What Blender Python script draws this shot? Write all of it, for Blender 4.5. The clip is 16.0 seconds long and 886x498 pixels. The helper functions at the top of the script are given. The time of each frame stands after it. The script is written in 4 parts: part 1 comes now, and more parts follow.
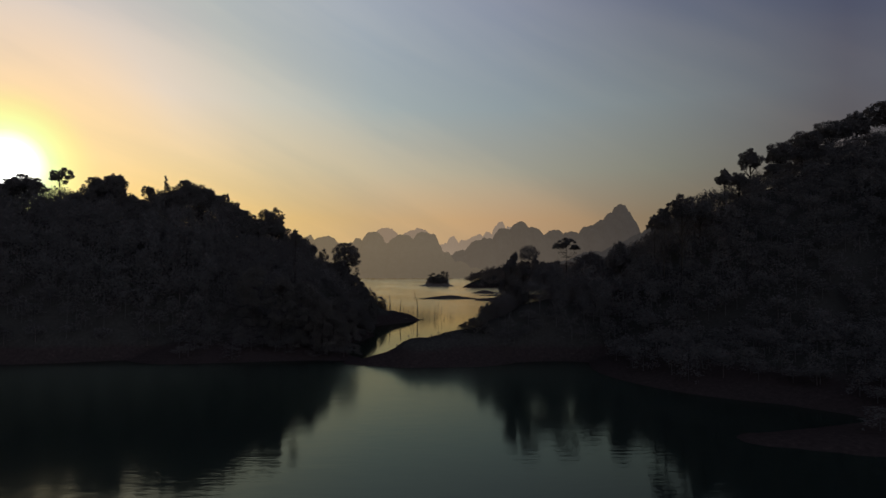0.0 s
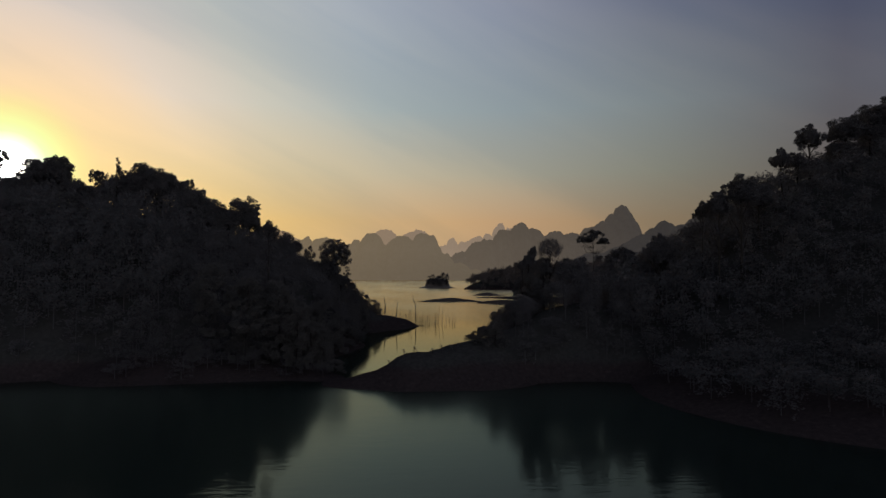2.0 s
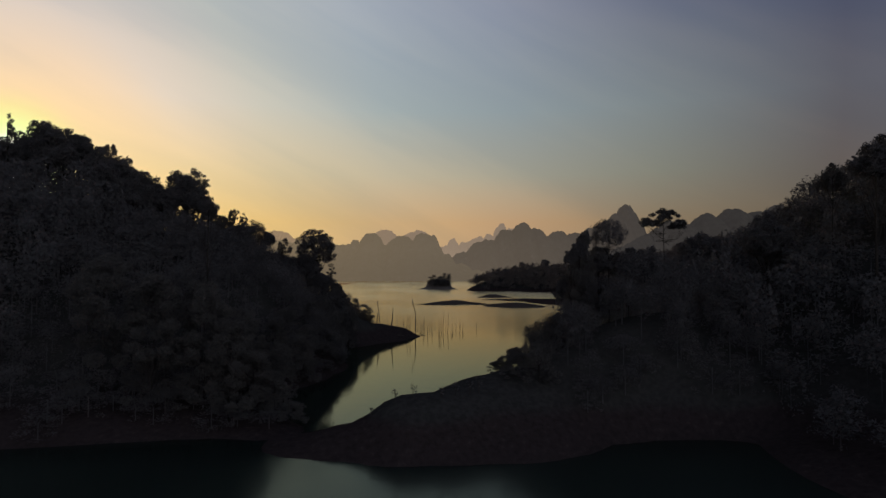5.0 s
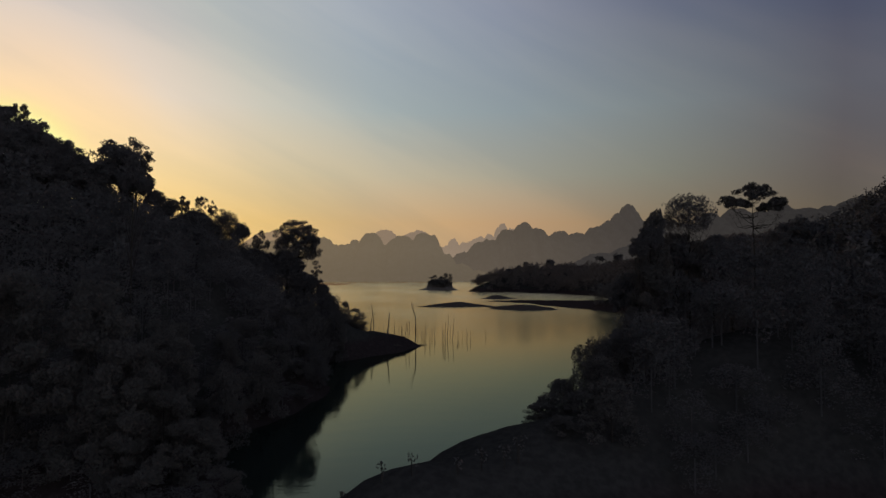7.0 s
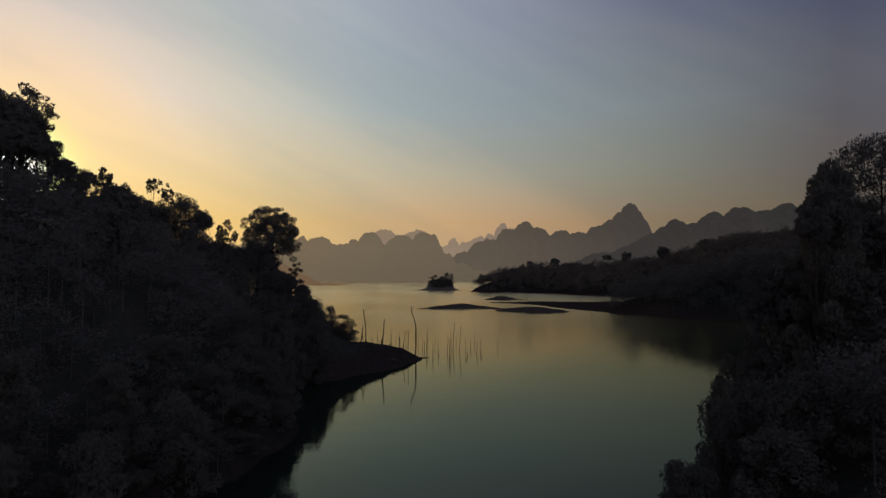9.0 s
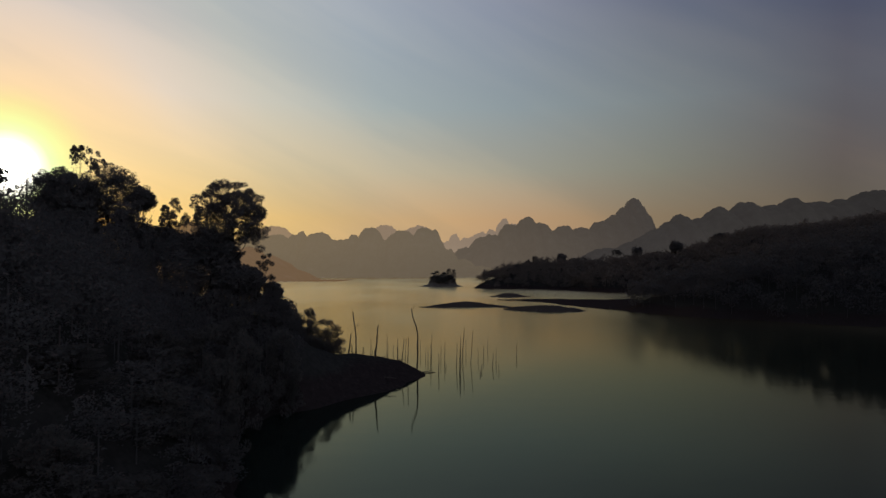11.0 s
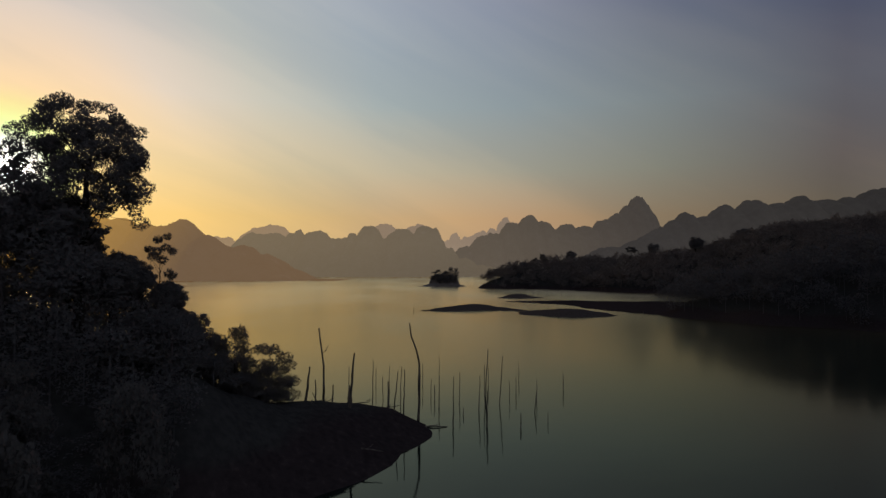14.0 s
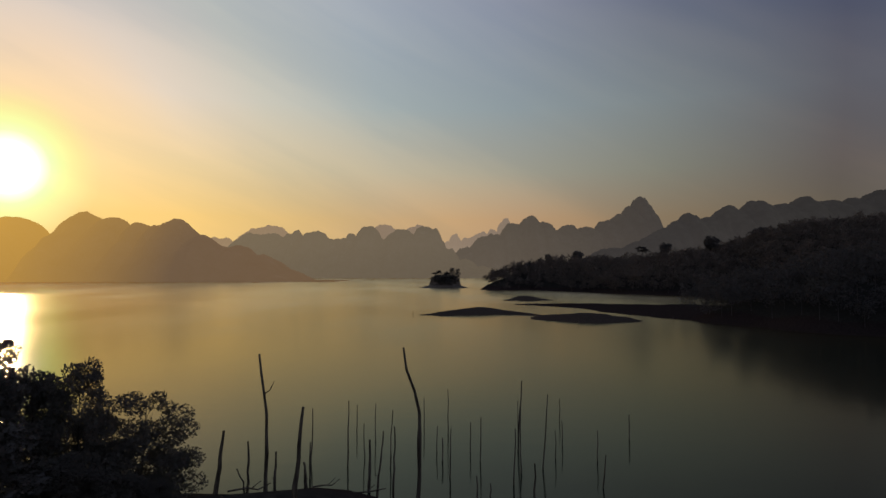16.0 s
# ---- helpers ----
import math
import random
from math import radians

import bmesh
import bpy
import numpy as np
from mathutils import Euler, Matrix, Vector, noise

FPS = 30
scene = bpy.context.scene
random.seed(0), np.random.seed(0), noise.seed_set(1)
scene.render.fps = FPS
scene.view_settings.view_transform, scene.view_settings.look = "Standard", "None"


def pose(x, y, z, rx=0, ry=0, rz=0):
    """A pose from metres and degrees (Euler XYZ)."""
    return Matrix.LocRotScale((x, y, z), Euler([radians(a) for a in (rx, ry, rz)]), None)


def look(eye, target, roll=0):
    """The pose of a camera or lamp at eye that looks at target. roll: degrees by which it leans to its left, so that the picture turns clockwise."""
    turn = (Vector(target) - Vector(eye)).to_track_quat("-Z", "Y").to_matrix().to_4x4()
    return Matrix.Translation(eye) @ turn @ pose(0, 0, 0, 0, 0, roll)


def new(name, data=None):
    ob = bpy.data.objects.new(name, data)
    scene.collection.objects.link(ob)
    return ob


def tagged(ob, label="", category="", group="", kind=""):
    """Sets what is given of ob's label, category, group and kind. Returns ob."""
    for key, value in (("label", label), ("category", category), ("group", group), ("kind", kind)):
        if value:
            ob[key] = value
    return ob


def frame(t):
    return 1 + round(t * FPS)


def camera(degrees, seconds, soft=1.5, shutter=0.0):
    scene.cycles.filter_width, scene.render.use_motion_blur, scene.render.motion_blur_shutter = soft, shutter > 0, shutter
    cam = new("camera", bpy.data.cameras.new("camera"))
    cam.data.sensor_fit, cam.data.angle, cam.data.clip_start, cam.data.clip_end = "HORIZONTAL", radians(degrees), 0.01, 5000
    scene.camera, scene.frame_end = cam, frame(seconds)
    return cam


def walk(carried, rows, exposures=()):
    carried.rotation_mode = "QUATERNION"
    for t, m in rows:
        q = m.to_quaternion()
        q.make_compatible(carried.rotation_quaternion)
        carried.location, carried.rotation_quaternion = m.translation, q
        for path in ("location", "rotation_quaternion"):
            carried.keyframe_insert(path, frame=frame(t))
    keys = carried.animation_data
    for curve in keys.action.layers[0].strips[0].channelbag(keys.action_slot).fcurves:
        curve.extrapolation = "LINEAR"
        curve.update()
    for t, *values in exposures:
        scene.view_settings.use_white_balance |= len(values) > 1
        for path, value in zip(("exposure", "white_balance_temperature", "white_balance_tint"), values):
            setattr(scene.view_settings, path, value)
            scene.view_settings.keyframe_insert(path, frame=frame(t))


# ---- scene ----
cam = camera(72.0, 16.0)
# seconds, eye x, y, z, pitch, roll, yaw
PATH = [
    (0.0, 0.00, 0.00, 22.25, 2.14, -0.14, -1.44),
    (0.5, 0.00, 7.74, 22.01, 2.21, -0.14, -1.49),
    (1.0, -0.01, 15.43, 21.79, 2.24, -0.15, -1.51),
    (1.5, -0.04, 23.08, 21.59, 2.31, -0.12, -1.51),
    (2.0, -0.09, 30.69, 21.41, 2.33, -0.09, -1.50),
    (2.5, -0.15, 38.26, 21.25, 2.38, -0.03, -1.49),
    (3.0, -0.23, 45.80, 21.11, 2.41, -0.02, -1.50),
    (3.5, -0.32, 53.31, 20.98, 2.45, -0.03, -1.51),
    (4.0, -0.43, 60.79, 20.86, 2.43, 0.00, -1.47),
    (6.5, -1.10, 97.90, 20.44, 2.42, -0.04, -1.44),
    (7.0, -1.26, 105.29, 20.37, 2.46, -0.04, -1.44),
    (7.5, -1.43, 112.66, 20.31, 2.42, -0.02, -1.44),
    (8.0, -1.60, 120.03, 20.25, 2.39, -0.05, -1.45),
    (8.5, -1.77, 127.41, 20.19, 2.41, -0.07, -1.46),
    (9.0, -1.95, 134.78, 20.13, 2.46, 0.01, -1.47),
    (11.5, -2.83, 171.80, 19.75, 2.04, 0.01, -1.37),
    (12.0, -3.00, 179.26, 19.65, 2.05, -0.01, -1.37),
    (12.5, -3.17, 186.73, 19.54, 2.06, -0.03, -1.39),
    (13.0, -3.33, 194.24, 19.41, 2.02, -0.03, -1.37),
    (13.5, -3.49, 201.77, 19.27, 2.01, -0.00, -1.38),
    (14.0, -3.64, 209.34, 19.12, 2.03, 0.02, -1.38),
    (14.5, -3.78, 216.94, 18.94, 2.00, 0.06, -1.33),
    (15.0, -3.91, 224.59, 18.75, 2.11, 0.04, -1.37),
    (15.5, -4.03, 232.27, 18.54, 2.13, 0.00, -1.37),
    (16.0, -4.14, 240.00, 18.30, 2.16, -0.04, -1.40),
]
walk(cam, [(t, pose(x, y, z, 90 + pitch, roll, yaw)) for t, x, y, z, pitch, roll, yaw in PATH])

# ---------------------------------------------------------------- light
SUN_AZ, SUN_EL = -34.3, 8.0          # degrees from +y (negative: to the left) and above the horizon
SUN_DIR = Vector((math.sin(radians(SUN_AZ)) * math.cos(radians(SUN_EL)), math.cos(radians(SUN_AZ)) * math.cos(radians(SUN_EL)), math.sin(radians(SUN_EL))))


def ramp_node(tree, source, stops, interpolation="EASE"):
    """A colour ramp over stops of (position, (r, g, b))."""
    node = tree.nodes.new("ShaderNodeValToRGB")
    ramp = node.color_ramp
    ramp.interpolation = interpolation
    while len(ramp.elements) < len(stops):
        ramp.elements.new(0.5)
    for element, (position, colour) in zip(ramp.elements, stops):
        element.position, element.color = position, (*colour, 1)
    tree.links.new(source, node.inputs[0])
    return node.outputs[0]


def math_node(tree, kind, a, b=None, clamp=False):
    node = tree.nodes.new("ShaderNodeMath")
    node.operation, node.use_clamp = kind, clamp
    for socket, value in zip(node.inputs, (a, b)):
        if value is None:
            continue
        if isinstance(value, (int, float)):
            socket.default_value = value
        else:
            tree.links.new(value, socket)
    return node.outputs[0]


def mix_node(tree, factor, a, b, blend="MIX"):
    node = tree.nodes.new("ShaderNodeMix")
    node.data_type, node.blend_type = "RGBA", blend
    for socket, value in ((node.inputs[0], factor), (node.inputs[6], a), (node.inputs[7], b)):
        if isinstance(value, (int, float)):
            socket.default_value = value
        elif isinstance(value, tuple):
            socket.default_value = (*value, 1)
        else:
            tree.links.new(value, socket)
    return node.outputs[2]


def build_world():
    world = bpy.data.worlds.new("evening_sky")
    world.use_nodes = True
    scene.world = world
    tree = world.node_tree
    tree.nodes.clear()
    link = tree.links.new
    coord = tree.nodes.new("ShaderNodeTexCoord")
    dot = tree.nodes.new("ShaderNodeVectorMath")
    dot.operation = "DOT_PRODUCT"
    dot.inputs[1].default_value = SUN_DIR
    link(coord.outputs["Generated"], dot.inputs[0])
    angle = math_node(tree, "MULTIPLY", math_node(tree, "ARCCOSINE", math_node(tree, "MINIMUM", dot.outputs["Value"], 0.999999)), 1 / math.pi)
    parts = tree.nodes.new("ShaderNodeSeparateXYZ")
    link(coord.outputs["Generated"], parts.inputs[0])
    # dusty air low over the horizon, clearer air above, in four heights
    sky = None
    for height, (below, above) in zip(SKY, [(0, 0), (0.085, 0.16), (0.16, 0.26), (0.26, 0.40)]):
        colour = ramp_node(tree, angle, [(d / 180, c) for d, c in NEAR_SUN + height], "LINEAR")
        if sky is None:
            sky = colour
        else:
            up = math_node(tree, "DIVIDE", math_node(tree, "SUBTRACT", parts.outputs["Z"], below), above - below, clamp=True)
            sky = mix_node(tree, up, sky, colour)
    # thin streaks of high cloud
    lengthwise = Vector((0.86, 0.26, -0.44))
    across = Vector((0.44, -0.05, 0.9))
    spread = tree.nodes.new("ShaderNodeCombineXYZ")
    for socket, axis in zip(spread.inputs, (lengthwise * 0.9, across * 6.0, lengthwise.cross(across) * 0.9)):
        along = tree.nodes.new("ShaderNodeVectorMath")
        along.operation = "DOT_PRODUCT"
        along.inputs[1].default_value = axis
        link(coord.outputs["Generated"], along.inputs[0])
        link(along.outputs["Value"], socket)
    cloud = tree.nodes.new("ShaderNodeTexNoise")
    cloud.inputs["Scale"].default_value, cloud.inputs["Detail"].default_value = 1.5, 5
    cloud.inputs["Distortion"].default_value = 0.25
    link(spread.outputs[0], cloud.inputs["Vector"])
    veil = ramp_node(tree, cloud.outputs["Fac"], [(0.34, (0.9, 0.935, 0.97)), (0.66, (1.09, 1.06, 1.02))])
    sky = mix_node(tree, 1.0, sky, veil, "MULTIPLY")
    dusk = tree.nodes.new("ShaderNodeBackground")
    link(sky, dusk.inputs[0])
    dusk.inputs[1].default_value = 0.95
    clear = tree.nodes.new("ShaderNodeTexSky")
    clear.sky_type, clear.sun_disc = "NISHITA", False
    clear.sun_elevation, clear.sun_rotation = radians(SUN_EL), radians(SUN_AZ)
    clear.dust_density, clear.air_density = 4.0, 1.5
    blue = tree.nodes.new("ShaderNodeBackground")
    link(clear.outputs[0], blue.inputs[0])
    blue.inputs[1].default_value = 0.004
    both = tree.nodes.new("ShaderNodeAddShader")
    link(dusk.outputs[0], both.inputs[0])
    link(blue.outputs[0], both.inputs[1])
    out = tree.nodes.new("ShaderNodeOutputWorld")
    link(both.outputs[0], out.inputs[0])


# degrees from the sun, radiance: the glare, then the sky at about 5, 9, 15 and 24 degrees
NEAR_SUN = [(0, (22, 21, 18)), (0.8, (7, 6.7, 6)), (1.6, (1.5, 1.55, 1.5)), (2.1, (1.0, 1.12, 0.98)), (2.8, (0.72, 1.0, 0.52)), (3.6, (0.76, 0.92, 0.38)), (4.6, (0.83, 0.76, 0.33))]
BACK_LOW = [(85, (0.14, 0.14, 0.156)), (120, (0.78, 0.75, 0.84)), (180, (2.2, 2.1, 2.32))]
BACK_HIGH = [(85, (0.1, 0.12, 0.18)), (120, (0.32, 0.36, 0.47)), (180, (0.7, 0.74, 0.89))]
SKY = [
    [(6, (0.822, 0.590, 0.228)), (9, (0.814, 0.572, 0.210)), (13, (0.825, 0.571, 0.212)), (20, (0.732, 0.506, 0.212)), (30, (0.609, 0.408, 0.211)), (42, (0.458, 0.304, 0.177)), (55, (0.268, 0.193, 0.119)), (68, (0.132, 0.106, 0.077))] + BACK_LOW,
    [(6, (0.859, 0.658, 0.341)), (9, (0.821, 0.627, 0.337)), (13, (0.781, 0.608, 0.343)), (20, (0.630, 0.530, 0.344)), (30, (0.490, 0.444, 0.334)), (42, (0.375, 0.351, 0.278)), (55, (0.237, 0.231, 0.186)), (68, (0.127, 0.105, 0.099))] + BACK_LOW,
    [(6, (0.872, 0.650, 0.413)), (9, (0.781, 0.617, 0.451)), (13, (0.673, 0.605, 0.533)), (20, (0.531, 0.537, 0.489)), (30, (0.391, 0.444, 0.443)), (42, (0.299, 0.346, 0.363)), (55, (0.216, 0.242, 0.250)), (68, (0.115, 0.113, 0.135))] + BACK_HIGH,
    [(6, (0.769, 0.588, 0.509)), (9, (0.651, 0.550, 0.509)), (13, (0.582, 0.539, 0.538)), (20, (0.468, 0.499, 0.495)), (30, (0.359, 0.409, 0.476)), (42, (0.256, 0.289, 0.372)), (55, (0.140, 0.157, 0.222)), (68, (0.067, 0.076, 0.135))] + BACK_HIGH,
]
build_world()
sun = new("sun", bpy.data.lights.new("sun", "SUN"))
sun.data.energy, sun.data.angle, sun.data.color = 0.5, radians(1.0), (1.0, 0.72, 0.42)
sun.matrix_world = look(SUN_DIR * 100, (0, 0, 0))


# ---------------------------------------------------------------- materials
def material(name):
    mat = bpy.data.materials.new(name)
    mat.use_nodes = True
    tree = mat.node_tree
    return mat, tree, tree.nodes["Principled BSDF"]


def noise_node(tree, scale, detail=4, vector=None, rough=0.55):
    node = tree.nodes.new("ShaderNodeTexNoise")
    node.inputs["Scale"].default_value, node.inputs["Detail"].default_value, node.inputs["Roughness"].default_value = scale, detail, rough
    if vector is not None:
        tree.links.new(vector, node.inputs["Vector"])
    return node.outputs["Fac"]


def bump_node(tree, height, strength, distance, normal=None):
    node = tree.nodes.new("ShaderNodeBump")
    node.inputs["Strength"].default_value, node.inputs["Distance"].default_value = strength, distance
    tree.links.new(height, node.inputs["Height"])
    if normal is not None:
        tree.links.new(normal, node.inputs["Normal"])
    return node.outputs[0]


def position(tree):
    return tree.nodes.new("ShaderNodeNewGeometry").outputs["Position"]


def scaled(tree, vector, scale):
    node = tree.nodes.new("ShaderNodeMapping")
    node.inputs["Scale"].default_value = scale
    tree.links.new(vector, node.inputs[0])
    return node.outputs[0]


def water_material():
    """Greenish lake water: a dark body under a reflecting surface."""
    mat, tree, bsdf = material("lake_water")
    place = position(tree)
    tree.nodes.remove(bsdf)
    body = tree.nodes.new("ShaderNodeBsdfDiffuse")
    body.inputs[0].default_value = (0.0066, 0.0106, 0.01, 1)
    gloss = tree.nodes.new("ShaderNodeBsdfGlossy")
    # reflection tint by distance: greenish near, golden sky glow painted in far out
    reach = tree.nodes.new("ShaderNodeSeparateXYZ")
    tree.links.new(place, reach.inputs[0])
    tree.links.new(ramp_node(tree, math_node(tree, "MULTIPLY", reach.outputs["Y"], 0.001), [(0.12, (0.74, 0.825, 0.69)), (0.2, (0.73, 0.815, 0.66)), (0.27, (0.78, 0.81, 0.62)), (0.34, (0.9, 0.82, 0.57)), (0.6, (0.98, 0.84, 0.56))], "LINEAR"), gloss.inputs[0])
    # sheltered water lies still, the bay before the spit and the open lake are ruffled
    patch = noise_node(tree, 0.012, 3, scaled(tree, place, (1, 0.35, 1)))
    still = ramp_node(tree, patch, [(0.38, (0.03, 0.03, 0.03)), (0.68, (0.085, 0.085, 0.085))])
    windy = ramp_node(tree, patch, [(0.38, (0.2, 0.2, 0.2)), (0.68, (0.27, 0.27, 0.27))])
    parts = tree.nodes.new("ShaderNodeSeparateXYZ")
    tree.links.new(place, parts.inputs[0])
    along = math_node(tree, "MULTIPLY", parts.outputs["Y"], 0.001)
    ruffled = ramp_node(tree, along, [(0.05, (0.06, 0.06, 0.06)), (0.085, (0.16, 0.16, 0.16)), (0.11, (0.5, 0.5, 0.5)), (0.143, (0.95, 0.95, 0.95)), (0.156, (0, 0, 0)), (0.27, (0, 0, 0)), (0.3, (0.25, 0.25, 0.25)), (0.34, (0.55, 0.55, 0.55)), (0.42, (0.85, 0.85, 0.85)), (0.7, (1, 1, 1))], "LINEAR")
    tree.links.new(mix_node(tree, ruffled, still, windy), gloss.inputs["Roughness"])
    swell = noise_node(tree, 0.16, 2, scaled(tree, place, (1, 2.2, 1)))
    ripple = noise_node(tree, 0.9, 3, scaled(tree, place, (1, 2.6, 1)))
    # cat's-paws running over the near bay only
    paws = noise_node(tree, 0.55, 2, scaled(tree, place, (0.5, 2.4, 1)))
    breeze = ramp_node(tree, along, [(0.11, (1, 1, 1)), (0.15, (0.15, 0.15, 0.15)), (0.3, (0.12, 0.12, 0.12))], "LINEAR")
    first = bump_node(tree, swell, 0.25, 0.06)
    second = bump_node(tree, math_node(tree, "MULTIPLY", paws, breeze), 0.32, 0.05, first)
    normal = bump_node(tree, ripple, 0.25, 0.02, second)
    fresnel = tree.nodes.new("ShaderNodeFresnel")
    fresnel.inputs["IOR"].default_value = 1.333
    blend = tree.nodes.new("ShaderNodeMixShader")
    for socket in (body.inputs["Normal"], gloss.inputs["Normal"], fresnel.inputs["Normal"]):
        tree.links.new(normal, socket)
    tree.links.new(fresnel.outputs[0], blend.inputs[0])
    tree.links.new(body.outputs[0], blend.inputs[1])
    tree.links.new(gloss.outputs[0], blend.inputs[2])
    tree.links.new(blend.outputs[0], tree.nodes["Material Output"].inputs[0])
    return mat


def ground_material(name, earth, litter):
    """Bare earth by the water, leaf litter above it. earth, litter: three and two shades."""
    mat, tree, bsdf = material(name)
    place = position(tree)
    parts = tree.nodes.new("ShaderNodeSeparateXYZ")
    tree.links.new(place, parts.inputs[0])
    broad, fine = noise_node(tree, 0.08, 4), noise_node(tree, 1.4, 6)
    for node in [n for n in tree.nodes if n.type == "TEX_NOISE"]:
        tree.links.new(place, node.inputs["Vector"])
    soil = ramp_node(tree, fine, list(zip((0.3, 0.55, 0.75), earth)))
    floor_ = ramp_node(tree, fine, list(zip((0.3, 0.7), litter)))
    line = math_node(tree, "ADD", parts.outputs["Z"], math_node(tree, "MULTIPLY", broad, 4.0))
    grown = ramp_node(tree, math_node(tree, "MULTIPLY", line, 0.1), [(0.5, (0, 0, 0)), (0.66, (1, 1, 1))])
    tree.links.new(mix_node(tree, grown, soil, floor_), bsdf.inputs["Base Color"])
    bsdf.inputs["Roughness"].default_value = 0.95
    bsdf.inputs["Specular IOR Level"].default_value = 0.0
    tree.links.new(bump_node(tree, fine, 0.6, 0.25), bsdf.inputs["Normal"])
    return mat


def leaf_material(name, dark, light):
    mat, tree, bsdf = material(name)
    geometry = tree.nodes.new("ShaderNodeNewGeometry")
    colour = ramp_node(tree, geometry.outputs["Random Per Island"], [(0.0, dark), (0.7, light), (1.0, (light[0] * 1.25, light[1] * 1.05, light[2]))])
    broad = noise_node(tree, 0.35, 2, geometry.outputs["Position"])
    colour = mix_node(tree, 1.0, colour, ramp_node(tree, broad, [(0.3, (0.92, 0.92, 0.92)), (0.7, (1.06, 1.06, 1.06))]), "MULTIPLY")
    tree.links.new(colour, bsdf.inputs["Base Color"])
    bsdf.inputs["Roughness"].default_value = 0.8
    bsdf.inputs["Specular IOR Level"].default_value = 0.0
    # curled blades turn part of their face to the sky
    turned = tree.nodes.new("ShaderNodeVectorMath")
    turned.operation = "MULTIPLY_ADD"
    turned.inputs[1].default_value, turned.inputs[2].default_value = (0.55, 0.55, 0.55), (0, 0, 0.5)
    tree.links.new(geometry.outputs["Normal"], turned.inputs[0])
    unit = tree.nodes.new("ShaderNodeVectorMath")
    unit.operation = "NORMALIZE"
    tree.links.new(turned.outputs[0], unit.inputs[0])
    tree.links.new(unit.outputs[0], bsdf.inputs["Normal"])
    # thin leaves let part of the light through
    through_leaf = tree.nodes.new("ShaderNodeBsdfTranslucent")
    tree.links.new(colour, through_leaf.inputs[0])
    tree.links.new(unit.outputs[0], through_leaf.inputs["Normal"])
    blend = tree.nodes.new("ShaderNodeMixShader")
    blend.inputs[0].default_value = 0.4
    tree.links.new(bsdf.outputs[0], blend.inputs[1])
    tree.links.new(through_leaf.outputs[0], blend.inputs[2])
    tree.links.new(blend.outputs[0], tree.nodes["Material Output"].inputs[0])
    return mat


def bark_material(name, dark, light):
    mat, tree, bsdf = material(name)
    place = position(tree)
    grain = noise_node(tree, 3.0, 6, scaled(tree, place, (1, 1, 0.15)))
    tree.links.new(ramp_node(tree, grain, [(0.3, dark), (0.7, light)]), bsdf.inputs["Base Color"])
    bsdf.inputs["Roughness"].default_value = 0.95
    bsdf.inputs["Specular IOR Level"].default_value = 0.05
    tree.links.new(bump_node(tree, grain, 0.7, 0.05), bsdf.inputs["Normal"])
    return mat


def rock_material():
    mat, tree, bsdf = material("weathered_limestone")
    place = position(tree)
    grain = noise_node(tree, 0.5, 7, scaled(tree, place, (1, 1, 0.4)))
    tree.links.new(ramp_node(tree, grain, [(0.3, (0.035, 0.029, 0.024)), (0.55, (0.062, 0.05, 0.042)), (0.75, (0.11, 0.09, 0.075))]), bsdf.inputs["Base Color"])
    bsdf.inputs["Roughness"].default_value = 0.95
    tree.links.new(bump_node(tree, grain, 0.8, 0.6), bsdf.inputs["Normal"])
    return mat


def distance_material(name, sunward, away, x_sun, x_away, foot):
    """Far wooded karst, a backdrop of distance; kilometres of glowing evening air painted as emission."""
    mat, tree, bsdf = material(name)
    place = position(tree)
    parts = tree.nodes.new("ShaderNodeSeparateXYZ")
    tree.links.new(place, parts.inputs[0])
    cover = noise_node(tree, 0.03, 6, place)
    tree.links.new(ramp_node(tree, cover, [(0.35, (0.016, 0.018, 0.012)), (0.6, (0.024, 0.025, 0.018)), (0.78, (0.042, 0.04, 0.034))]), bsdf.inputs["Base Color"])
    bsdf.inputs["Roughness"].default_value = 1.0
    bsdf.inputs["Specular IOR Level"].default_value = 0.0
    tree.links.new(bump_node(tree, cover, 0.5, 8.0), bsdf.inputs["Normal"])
    # haze emission blends along x from the sunward to the away colour
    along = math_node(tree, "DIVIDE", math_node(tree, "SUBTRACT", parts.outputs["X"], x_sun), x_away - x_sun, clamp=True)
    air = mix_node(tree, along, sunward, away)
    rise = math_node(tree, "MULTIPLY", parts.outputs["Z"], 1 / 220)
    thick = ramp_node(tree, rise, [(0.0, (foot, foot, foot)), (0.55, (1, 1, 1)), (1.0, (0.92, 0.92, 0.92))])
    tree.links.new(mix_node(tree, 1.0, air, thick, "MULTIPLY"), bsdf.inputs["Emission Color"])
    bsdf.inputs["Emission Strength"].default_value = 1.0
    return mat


WATER = water_material()
GROUND = ground_material("damp_earth_and_forest_floor", ((0.017, 0.0135, 0.0135), (0.024, 0.0185, 0.0185), (0.036, 0.028, 0.027)), ((0.02, 0.0195, 0.0187), (0.031, 0.03, 0.028)))
# sandbar earth, paler than GROUND: haze lightening put into the colour
HAZED_SILT = ground_material("haze_paled_silt", ((0.032, 0.026, 0.023), (0.047, 0.038, 0.034), (0.068, 0.056, 0.049)), ((0.036, 0.031, 0.028), (0.054, 0.047, 0.042)))
ROCK = rock_material()
LEAF_DARK = leaf_material("evergreen_leaves", (0.072, 0.07, 0.072), (0.079, 0.077, 0.079))
LEAF_DRY = leaf_material("dull_olive_leaves", (0.07, 0.067, 0.065), (0.077, 0.074, 0.071))
